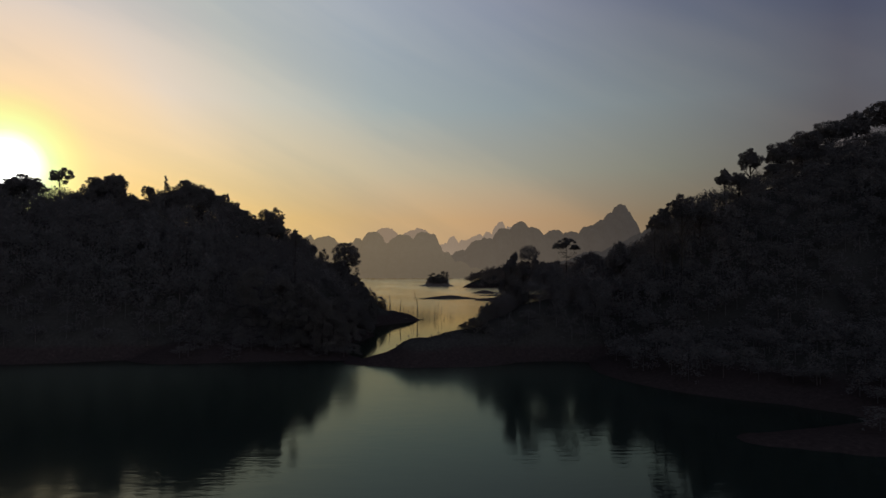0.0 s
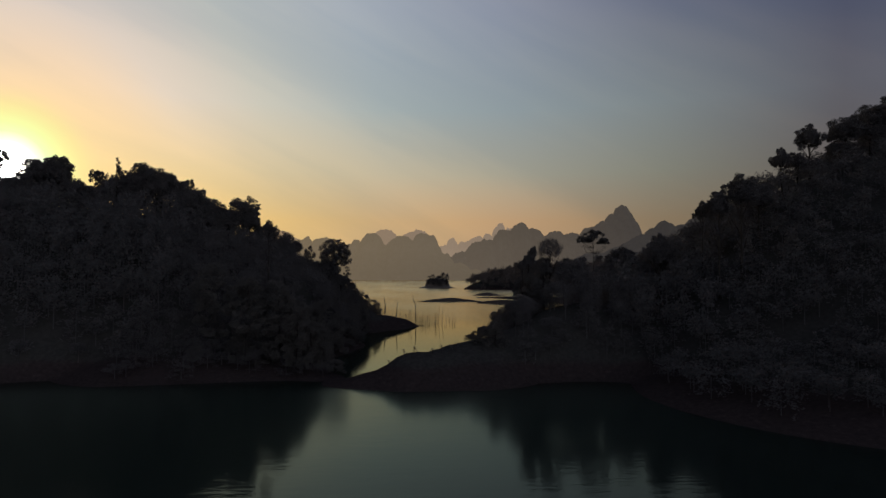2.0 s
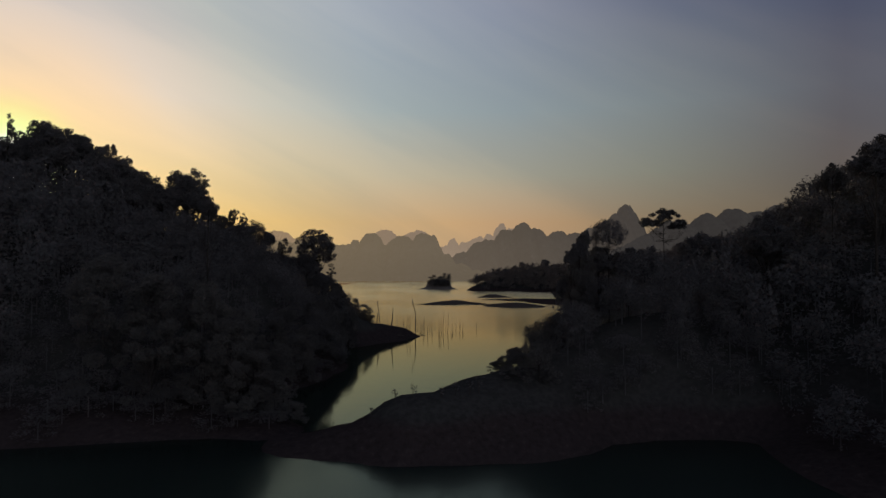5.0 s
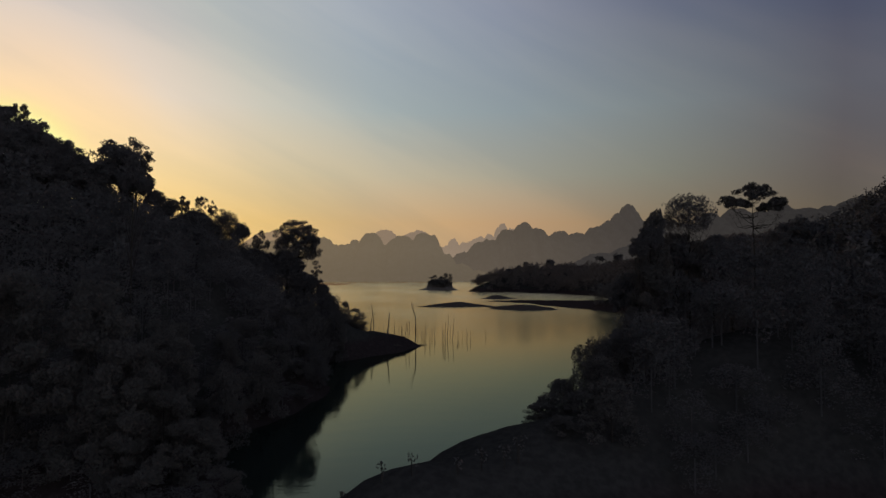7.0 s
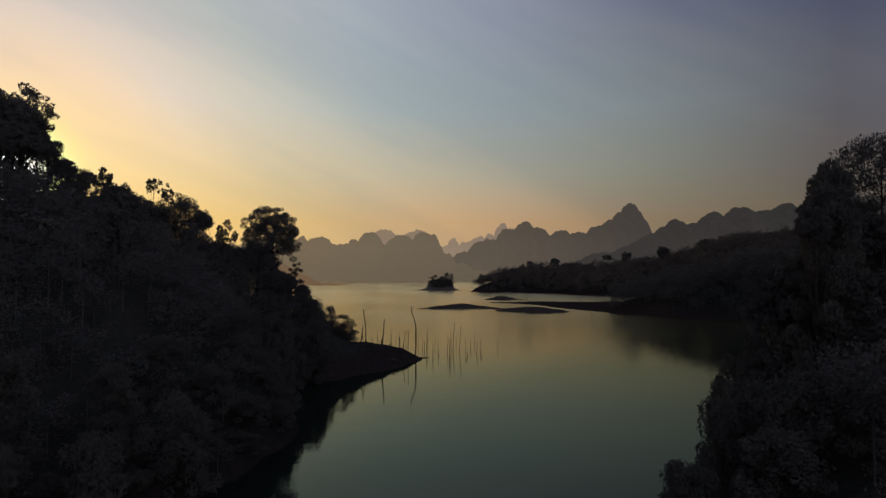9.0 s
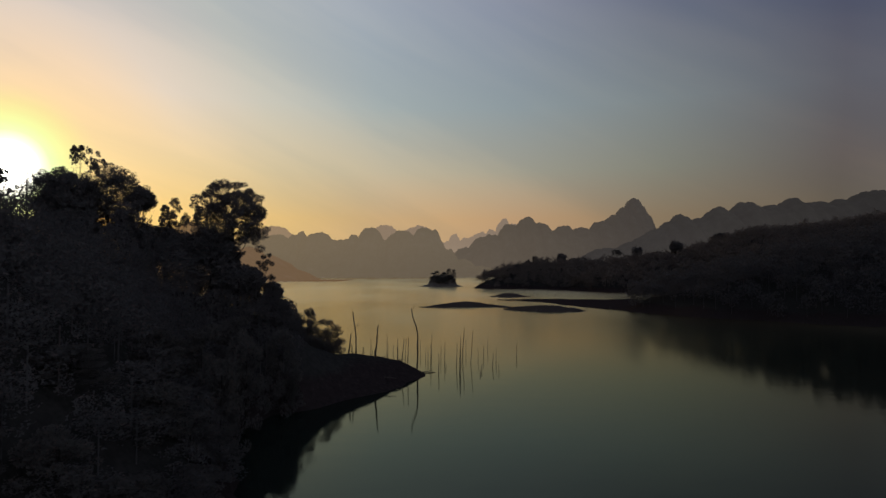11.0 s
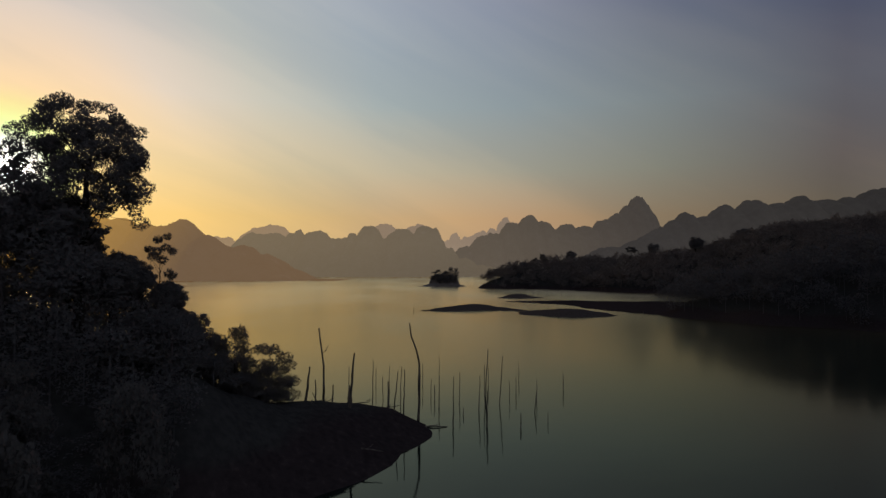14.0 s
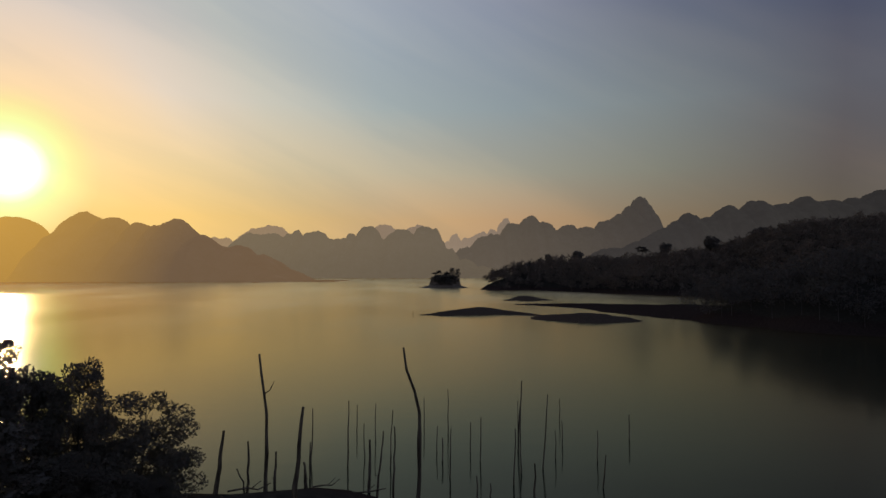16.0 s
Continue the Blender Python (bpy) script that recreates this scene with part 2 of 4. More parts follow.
# far-cape foliage: haze over the distance put into a lighter leaf colour
LEAF_HAZED = leaf_material("haze_lightened_leaves", (0.092, 0.08, 0.073), (0.102, 0.089, 0.081))
BARK = bark_material("brown_bark", (0.014, 0.0125, 0.0115), (0.03, 0.026, 0.023))
DEADWOOD = bark_material("grey_dead_wood", (0.03, 0.025, 0.021), (0.09, 0.077, 0.066))


# ---------------------------------------------------------------- mesh helpers
def mesh_object(name, verts, faces, mat, parent=None, label="", smooth=False):
    data = bpy.data.meshes.new(name)
    data.from_pydata(np.asarray(verts).tolist(), [], [tuple(f) for f in np.asarray(faces).tolist()] if isinstance(faces, np.ndarray) else faces)
    data.materials.append(mat)
    if smooth:
        data.shade_smooth()
    ob = new(name, data)
    if parent is not None:
        ob.parent = parent
    return tagged(ob, label=label)


def shared(name, data, parent, label=""):
    ob = new(name, data)
    ob.parent = parent
    return tagged(ob, label=label)


def value_noise(x, y, seed=0):
    """Smooth noise from -1 to 1 on arrays."""
    xi, yi = np.floor(x).astype(np.int64), np.floor(y).astype(np.int64)
    fx, fy = x - xi, y - yi
    fx, fy = fx * fx * (3 - 2 * fx), fy * fy * (3 - 2 * fy)

    def corner(i, j):
        h = (i * 374761393 + j * 668265263 + seed * 974634777) & 0x7FFFFFFF
        h = ((h ^ (h >> 13)) * 1274126177) & 0x7FFFFFFF
        return ((h ^ (h >> 16)) & 0xFFFF) / 32767.5 - 1
    top = corner(xi, yi) * (1 - fx) + corner(xi + 1, yi) * fx
    low = corner(xi, yi + 1) * (1 - fx) + corner(xi + 1, yi + 1) * fx
    return top * (1 - fy) + low * fy


def fbm(x, y, seed=0, octaves=4):
    total, amp = 0.0, 0.5
    for k in range(octaves):
        total = total + amp * value_noise(x * 2 ** k, y * 2 ** k, seed + k)
        amp *= 0.5
    return total


def tube(points, radii, sides=6):
    """A tapering limb along points: vertices and faces."""
    points = [Vector(p) for p in points]
    verts, faces = [], []
    for i, (p, r) in enumerate(zip(points, radii)):
        ahead = (points[min(i + 1, len(points) - 1)] - points[max(i - 1, 0)]).normalized()
        side = ahead.orthogonal().normalized()
        other = ahead.cross(side)
        for k in range(sides):
            a = 2 * math.pi * k / sides
            verts.append(tuple(p + (side * math.cos(a) + other * math.sin(a)) * r))
    for i in range(len(points) - 1):
        for k in range(sides):
            a, b = i * sides + k, i * sides + (k + 1) % sides
            faces.append((a, b, b + sides, a + sides))
    faces.append(tuple(range(sides))[::-1])
    faces.append(tuple(len(verts) - sides + k for k in range(sides)))
    return verts, faces


def joined(pieces):
    verts, faces = [], []
    for v, f in pieces:
        base = len(verts)
        verts += list(v)
        faces += [tuple(i + base for i in face) for face in f]
    return verts, faces


# ---------------------------------------------------------------- landforms
def ridge_height(x, y, ridges, power=1.6):
    """Height of land made of ridges: each a line of (x, y, crest height, half width)."""
    best = np.full(np.shape(x), -6.0)
    for line in ridges:
        for (x0, y0, h0, w0), (x1, y1, h1, w1) in zip(line, line[1:]):
            dx, dy = x1 - x0, y1 - y0
            s = np.clip(((x - x0) * dx + (y - y0) * dy) / (dx * dx + dy * dy), 0, 1)
            d = np.hypot(x - x0 - s * dx, y - y0 - s * dy)
            h, w = h0 + s * (h1 - h0), w0 + s * (w1 - w0)
            q = d / w
            best = np.maximum(best, np.where(q < 1, h * (1 - np.minimum(q, 1) ** power), -(d - w) * 0.35))
    return best


NEAR_RIDGES = [
    # the wooded hill by the sunset, down to the bare point
    [(-330, 190, 50, 60), (-150, 200, 43, 58), (-105, 205, 41, 57), (-70, 208, 33, 50), (-48, 212, 23, 29), (-38, 226, 14, 14)],
    [(-70, 215, 30, 45), (-56, 255, 20, 32), (-40, 264, 17, 20), (-31, 264, 12.5, 15.5), (-24, 270.5, 6.6, 13.5), (-20, 274, 5.0, 13.2), (-12, 281.3, 3.2, 8.6), (-7.3, 284.2, 1.9, 2.6), (-5.4, 285.2, 0.6, 1.4)],
    [(-60, 167, 5, 19), (-31, 164, 2.4, 10), (-22, 158, 0.9, 5)],
    # the spit and the steep hill across the gap
    [(-15, 151.5, 0.8, 6), (-10.5, 151.5, 2.2, 7), (-3, 151, 5.6, 8.5), (3, 153.5, 6.2, 10.7), (9, 158, 7.3, 14.8), (16, 161, 9.5, 12), (28, 168, 14, 16), (57, 176, 15, 29), (82, 188, 24, 46), (100, 187, 36, 66),
     (120, 192, 51, 80), (150, 196, 62, 95), (260, 205, 92, 130)],
    [(78, 138, 7, 40), (130, 112, 14, 66), (220, 100, 40, 100)],
    # low mud bank in the near bay
    [(45, 81, 0.4, 3.5), (56, 80, 1.0, 7), (78, 82, 2.0, 13), (100, 98, 6, 30)],
]
FAR_RIDGES = [
    # the long wooded cape and the land behind it
    [(57, 866, 1.2, 8), (66, 872, 4, 14), (75, 879, 13, 24), (98, 895, 19, 40), (130, 900, 23, 55), (190, 850, 21, 75), (250, 800, 28, 110), (350, 770, 53, 150), (540, 740, 78, 220), (800, 700, 110, 260)],
    [(112, 462, 8, 17), (140, 443, 16.5, 34), (185, 430, 27, 58), (250, 425, 38, 90), (360, 480, 36, 130), (520, 560, 60, 180)],
    # low bare tongue in the shallows
    [(45, 586, 0.5, 4), (62, 576, 1.2, 10), (85, 560, 2.0, 18), (108, 525, 3.0, 34), (118, 490, 4.0, 32), (190, 500, 8, 55)],
]


def near_height(x, y):
    h = ridge_height(x, y, NEAR_RIDGES)
    return h + fbm(x / 17, y / 17, 3) * np.clip(h / 5, 0.08, 1.0) * 2.2 + fbm(x / 4, y / 4, 8) * np.clip(h / 3, 0.04, 1) * 0.45


def far_height(x, y):
    h = ridge_height(x, y, FAR_RIDGES)
    return h + fbm(x / 45, y / 45, 5) * np.clip(h / 8, 0.05, 1.0) * 5


def bar_height(ridges, seed):
    def height(x, y):
        h = ridge_height(x, y, ridges, 2.0)
        return h + fbm(x / 6, y / 6, seed) * np.clip(h, 0.1, 1) * 0.5
    return height


def land(name, height, x0, x1, y0, y1, step, mat, label):
    """A sheet of land, cut off a little under the water."""
    xs, ys = np.arange(x0, x1 + step / 2, step), np.arange(y0, y1 + step / 2, step)
    gx, gy = np.meshgrid(xs, ys)
    gz = height(gx, gy)
    n, m = len(xs), len(ys)
    index = np.arange(n * m).reshape(m, n)
    quads = np.stack([index[:-1, :-1], index[:-1, 1:], index[1:, 1:], index[1:, :-1]], -1).reshape(-1, 4)
    flat = gz.ravel()
    quads = quads[flat[quads].max(1) > -1.2]
    used, back = np.unique(quads, return_inverse=True)
    verts = np.stack([gx.ravel(), gy.ravel(), np.maximum(flat, -2.5)], 1)[used]
    return tagged(mesh_object(name, verts, back.reshape(-1, 4), mat, smooth=True), label=label, category="ground", kind="structure")


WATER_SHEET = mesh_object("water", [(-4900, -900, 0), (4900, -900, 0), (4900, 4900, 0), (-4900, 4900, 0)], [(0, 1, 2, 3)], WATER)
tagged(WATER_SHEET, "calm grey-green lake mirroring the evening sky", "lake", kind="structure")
land("ground", near_height, -330, 290, 30, 330, 2.0, GROUND, "reddish bare bank rising to dark forest floor beside the lake")
land("ground_far", far_height, 40, 800, 330, 1100, 6.0, GROUND, "dark wooded shore with bare earth at the waterline")
BARS = [
    ([[(-7, 500.5, 0.2, 1.2), (4, 503, 1.6, 8), (20, 512, 2.6, 13), (31, 508, 1.3, 7), (43, 496, 0.3, 3)]], 11),
    ([[(39, 488, 0.2, 2), (46, 478, 1.6, 10), (58, 471, 2.6, 14), (68, 469, 1.4, 8), (76, 467.5, 0.15, 1.2)]], 12),
    ([[(48, 634, 0.6, 4), (60, 638, 2.8, 12), (74, 637, 0.5, 4)]], 13),
]
for number, (line, seed) in enumerate(BARS):
    xs = [p[0] for p in line[0]]
    ys = [p[1] for p in line[0]]
    land("sandbar_%d" % (number + 1), bar_height(line, seed), min(xs) - 18, max(xs) + 18, min(ys) - 22, max(ys) + 22, 1.2, HAZED_SILT, "low bare earth sandbar just above the water")

ISLET_RIDGES = [[(-13, 942, 0.5, 3), (-3, 944, 2.6, 9), (6, 950, 5, 14), (24, 950, 5, 14), (33, 946, 2.2, 8), (40, 943, 0.5, 3)], [(4, 951, 14, 8), (16, 952, 15, 10), (28, 951, 13, 7)]]
land("islet_ground", bar_height(ISLET_RIDGES, 14), -30, 60, 915, 985, 1.2, ROCK, "small rocky islet with a bare ledge round it")


# ---------------------------------------------------------------- far mountains
def mountain_range(name, y, depth, humps, mat, label, seed, steep=2.2, spread=1.5, soft=0.85):
    """A karst range: humps of (x, half width, height) joined into one crest, with depth behind and before."""
    xs_all = [h[0] for h in humps]
    wide = max(h[1] for h in humps)
    lo, hi = min(xs_all) - wide * 1.5, max(xs_all) + wide * 1.5
    n = int(min(420, (hi - lo) / (depth * 0.016)))
    m = 26
    gx, gv = np.meshgrid(np.linspace(lo, hi, n), np.linspace(-1, 1, m))
    crest = np.zeros_like(gx)
    warp = gx + fbm(gx / 60, gv * 3, seed) * 12 * (1 - (1 - np.abs(gv)) ** 4)
    for x, w, h in humps:
        q = np.abs(warp - x) / (w * spread)
        crest = np.maximum(crest, h * np.clip(1 - np.minimum(q, 1.0) ** steep, 0, 1) ** soft)
    crest += (fbm(gx / 34, gv * 1.5, seed + 12) * 9 + fbm(gx / 11, gv * 2, seed + 13) * 6) * (y / 2500) * np.clip(crest / 60, 0, 1)
    body = np.clip(1 - np.abs(gv) ** 1.7, 0, 1)
    z = crest * body
    z += (fbm(gx / 26, gv * 9 + y, seed + 7, 5) * 9 + fbm(gx / 8, gv * 20, seed + 9, 3) * 3.5) * np.clip(z / 60, 0, 1) * (depth / 260)
    z += fbm(gx / 90, gv * 4, seed + 2) * 22 * np.clip(np.abs(gv) * 1.5, 0, 1) * np.clip(z / 80, 0, 1)
    z[0], z[-1] = -3, -3
    gy = y + gv * depth + fbm(gx / 120, gv, seed + 4) * depth * 0.25
    index = np.arange(n * m).reshape(m, n)
    quads = np.stack([index[:-1, :-1], index[:-1, 1:], index[1:, 1:], index[1:, :-1]], -1).reshape(-1, 4)
    verts = np.stack([gx.ravel(), gy.ravel(), z.ravel()], 1)
    return tagged(mesh_object(name, verts, quads, mat, smooth=True), label=label, category="mountain", kind="structure")


# painted airlight of each range: warm and bright sunward, dim away from the sun
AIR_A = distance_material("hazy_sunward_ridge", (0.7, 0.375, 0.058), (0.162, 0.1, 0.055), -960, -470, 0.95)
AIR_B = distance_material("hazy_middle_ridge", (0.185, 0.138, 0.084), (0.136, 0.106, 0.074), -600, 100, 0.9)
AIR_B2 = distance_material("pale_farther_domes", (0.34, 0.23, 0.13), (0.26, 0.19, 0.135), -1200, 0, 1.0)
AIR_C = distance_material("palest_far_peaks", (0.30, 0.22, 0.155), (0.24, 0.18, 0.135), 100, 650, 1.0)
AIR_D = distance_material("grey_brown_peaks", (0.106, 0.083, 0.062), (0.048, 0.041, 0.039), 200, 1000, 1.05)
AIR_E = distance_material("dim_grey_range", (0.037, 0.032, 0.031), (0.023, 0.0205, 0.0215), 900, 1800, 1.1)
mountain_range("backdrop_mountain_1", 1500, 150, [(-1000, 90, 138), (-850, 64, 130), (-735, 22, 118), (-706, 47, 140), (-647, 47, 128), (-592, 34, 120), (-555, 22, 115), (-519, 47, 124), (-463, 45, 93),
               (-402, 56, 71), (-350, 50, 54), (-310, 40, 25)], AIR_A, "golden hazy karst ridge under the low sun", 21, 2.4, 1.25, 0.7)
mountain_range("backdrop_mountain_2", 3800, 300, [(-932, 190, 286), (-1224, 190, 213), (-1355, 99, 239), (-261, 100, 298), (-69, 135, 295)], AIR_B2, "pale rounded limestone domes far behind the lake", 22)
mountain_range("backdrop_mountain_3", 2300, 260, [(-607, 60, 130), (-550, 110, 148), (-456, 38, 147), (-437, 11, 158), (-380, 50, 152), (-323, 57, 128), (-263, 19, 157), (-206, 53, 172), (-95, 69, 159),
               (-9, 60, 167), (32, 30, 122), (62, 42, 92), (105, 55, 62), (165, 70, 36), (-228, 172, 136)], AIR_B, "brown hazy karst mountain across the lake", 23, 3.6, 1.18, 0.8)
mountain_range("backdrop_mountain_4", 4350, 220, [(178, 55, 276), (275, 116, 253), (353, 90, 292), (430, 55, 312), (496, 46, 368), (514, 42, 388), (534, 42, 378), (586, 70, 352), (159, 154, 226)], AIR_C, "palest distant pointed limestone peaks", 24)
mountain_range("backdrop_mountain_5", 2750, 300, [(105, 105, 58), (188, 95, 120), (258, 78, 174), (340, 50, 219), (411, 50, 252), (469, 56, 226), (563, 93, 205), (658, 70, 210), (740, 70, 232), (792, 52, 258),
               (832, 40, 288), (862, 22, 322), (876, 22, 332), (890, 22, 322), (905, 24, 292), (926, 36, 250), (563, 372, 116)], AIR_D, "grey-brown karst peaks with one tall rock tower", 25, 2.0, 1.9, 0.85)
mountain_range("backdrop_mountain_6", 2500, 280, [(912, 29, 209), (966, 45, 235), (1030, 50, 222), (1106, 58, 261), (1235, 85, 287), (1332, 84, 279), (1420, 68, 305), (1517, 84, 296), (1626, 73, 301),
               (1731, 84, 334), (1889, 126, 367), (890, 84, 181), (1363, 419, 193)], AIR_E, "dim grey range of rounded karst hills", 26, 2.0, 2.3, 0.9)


# ---------------------------------------------------------------- trees
def leaf_cloud(rng, centres, radii, count, size, flat=0.75):
    """Small pointed leaves scattered in clumps: vertices and triangles."""
    centres, radii = np.asarray(centres), np.asarray(radii)
    weight = radii ** 2
    pick = rng.choice(len(centres), count, p=weight / weight.sum())
    way = rng.normal(size=(count, 3))
    way /= np.linalg.norm(way, axis=1)[:, None]
    out = rng.uniform(0.25, 1.0, count) ** 0.5
    place = centres[pick] + way * (radii[pick] * out)[:, None] * np.array([1, 1, flat])
    a = rng.normal(size=(count, 3)) + way * 0.4
    a /= np.linalg.norm(a, axis=1)[:, None]
    b = np.cross(a, rng.normal(size=(count, 3)))
    b /= np.linalg.norm(b, axis=1)[:, None]
    s = size * rng.uniform(0.6, 1.3, count)[:, None]
    verts = np.stack([place - a * s * 0.45 + b * s * 0.36, place + a * s * 0.75, place - a * s * 0.45 - b * s * 0.36], 1).reshape(-1, 3)
    return verts, np.arange(count * 3).reshape(-1, 3)


# lobes, lowest side, reach of their centres, size, clumps on each
LOBED = {"round": (24, -0.8, (0.3, 0.68), (0.32, 0.44), 12), "airy": (14, -0.5, (0.4, 0.8), (0.24, 0.34), 9), "broken": (18, -0.7, (0.25, 0.68), (0.32, 0.5), 11)}


def crown_plan(rng, style, r, top, base):
    """Clump centres and radii of a crown of radius r between the heights base and top."""
    centres, radii = [], []
    mid, half = (top + base) / 2, (top - base) / 2
    if style == "tiered":
        # loose sprays on bare twigs
        for k in range(30):
            share = rng.uniform(0, 1)
            a, d = rng.uniform(0, 2 * math.pi), r * (1 - 0.55 * share) * rng.uniform(0.2, 1.0)
            centres.append((math.cos(a) * d, math.sin(a) * d, base + (top - base) * share))
            radii.append(r * rng.uniform(0.1, 0.24))
    elif style == "dome":
        # an even skin of small clumps, drooping at the skirt, with others inside
        for k in range(210):
            h = -0.9 + 1.88 * (k + 0.5) / 210
            a = 2.39996 * k + rng.uniform(-0.3, 0.3)
            side = math.sqrt(max(0.0, 1 - h * h)) if h > 0 else 1 - 0.28 * h * h
            d = rng.uniform(0.72, 0.93) if k % 3 else rng.uniform(0.4, 0.7)
            d *= 1 + 0.09 * math.sin(3 * a + 4 * h)
            centres.append((math.cos(a) * side * r * d, math.sin(a) * side * r * d, mid + h * half * d))
            radii.append(r * rng.uniform(0.09, 0.17))
    elif style == "pads":
        # flat cushions of leaves, one on top and others lower round it
        plates = [(0, 0, 0.5, 0.92), (0.3, 1.0, 0.42, 0.8)] + [(rng.uniform(0.55, 0.74), 1.05 * k + rng.uniform(-0.3, 0.3), rng.uniform(0.24, 0.36), rng.uniform(0.2, 0.7)) for k in range(6)]
        for d, a, wide, level in plates:
            for k in range(22):
                b, e = rng.uniform(0, 2 * math.pi), wide * rng.uniform(0, 1) ** 0.5
                centres.append((r * (d * math.cos(a) + e * math.cos(b)), r * (d * math.sin(a) + e * math.sin(b)), base + (top - base) * (level + rng.uniform(-0.05, 0.07) - 0.22 * (e / wide) ** 2)))
                radii.append(r * rng.uniform(0.07, 0.13))
    elif style == "narrow":
        for k in range(22):
            z = base + (top - base) * (k + 0.5) / 22
            width = r * (1 - abs((z - base) / (top - base) - 0.4) * 1.3)
            a = rng.uniform(0, 2 * math.pi)
            centres.append((math.cos(a) * width * 0.5, math.sin(a) * width * 0.5, z))
            radii.append(max(0.3, width * rng.uniform(0.4, 0.65)))
    elif style == "bush":
        for k in range(46):
            s = rng.uniform(0, 1) ** 0.8
            a, d = rng.uniform(0, 2 * math.pi), r * math.sqrt(max(0.05, 1 - (s * 0.95) ** 2.2)) * rng.uniform(0.2, 0.9) ** 0.6
            centres.append((math.cos(a) * d, math.sin(a) * d, base + (top - base) * s))
            radii.append(r * rng.uniform(0.16, 0.32))
    else:
        # lobes over a dome, each with a core and many small clumps on its skin
        lobes, low, reach, big, sub = LOBED[style]
        for k in range(lobes):
            h = low + (0.97 - low) * (k + 0.5) / lobes + rng.uniform(-0.1, 0.1)
            a = 2.39996 * k + rng.uniform(-0.45, 0.45)
            side = math.sqrt(max(0.0, 1 - min(1.0, h * h)))
            v = np.array([math.cos(a) * side, math.sin(a) * side, h])
            size = r * rng.uniform(*big)
            centre = v * np.array([r, r, half]) * rng.uniform(*reach) + (0, 0, mid)
            centres.append(tuple(centre))
            radii.append(size * 0.72)
            for _ in range(sub):
                w = rng.normal(size=3) + v * 0.7 + (0, 0, 0.25)
                w /= np.linalg.norm(w)
                centres.append(tuple(centre + w * size * rng.uniform(0.62, 0.92) * np.array([1, 1, 0.8])))
                radii.append(size * rng.uniform(0.2, 0.38))
    return centres, radii


def tree_data(name, seed, style, height, r, base, leaves, size, flat=0.75, trunk=0.02):
    """Mesh data of a tree's trunk with limbs and of its crown."""
    rng = np.random.default_rng(seed)
    centres, radii = crown_plan(rng, style, r, height - r * 0.16, base)
    sway = rng.uniform(-0.04, 0.04, 2) * height
    pts = [(0, 0, -1.5)] + [(sway[0] * s + rng.uniform(-0.01, 0.01) * height, sway[1] * s + rng.uniform(-0.01, 0.01) * height, height * 0.86 * s) for s in (0.12, 0.3, 0.5, 0.7, 0.88, 1.0)]
    r0 = height * trunk
    pieces = [tube(pts, [r0 * 1.5, r0 * 1.1, r0 * 0.9, r0 * 0.75, r0 * 0.6, r0 * 0.4, r0 * 0.2], 7)]
    step = LOBED[style][4] + 1 if style in LOBED else max(2, len(centres) // 18)
    for k in range(0, len(centres), step):
        end = Vector(centres[k])
        reach = math.hypot(end.x, end.y)
        zs = max(base * rng.uniform(0.62, 1.0), end.z - reach * rng.uniform(0.7, 1.2) - 0.06 * height)
        zs = min(zs, end.z - 0.02 * height, height * 0.8)
        if style == "pads":
            zs = min(height * 0.84, max(base * 0.93, end.z - reach * 0.3))
        s = max(0.05, zs / (height * 0.86))
        start = Vector((sway[0] * s, sway[1] * s, zs))
        knee = start.lerp(end, 0.55) + Vector((0, 0, -0.1 * reach)) + Vector(rng.uniform(-0.1, 0.1, 3) * reach)
        thick = r0 * (1 - 0.6 * s)
        pieces.append(tube([start, start.lerp(knee, 0.5) + Vector(rng.uniform(-0.04, 0.04, 3) * reach), knee, end], [thick * 0.5, thick * 0.36, thick * 0.24, thick * 0.1], 4))
        for twig in range(k + 1, min(k + step, len(centres)), 3):
            pieces.append(tube([knee.lerp(end, rng.uniform(0.1, 0.8)), centres[twig]], [thick * 0.12, thick * 0.04], 3))
    v, f = joined(pieces)
    wood = bpy.data.meshes.new(name + "_trunk")
    wood.from_pydata(v, [], f)
    wood.materials.append(BARK)
    lv, lf = leaf_cloud(rng, centres, radii, leaves, size, flat)
    crown = bpy.data.meshes.new(name + "_crown")
    crown.from_pydata(lv.tolist(), [], lf.tolist())
    crown.materials.append(LEAF_DRY if style in ("airy", "bush", "tiered", "pads") else LEAF_DARK)
    return wood, crown, float(lv[:, 2].max()), float(np.percentile(np.hypot(lv[:, 0], lv[:, 1]), 97))


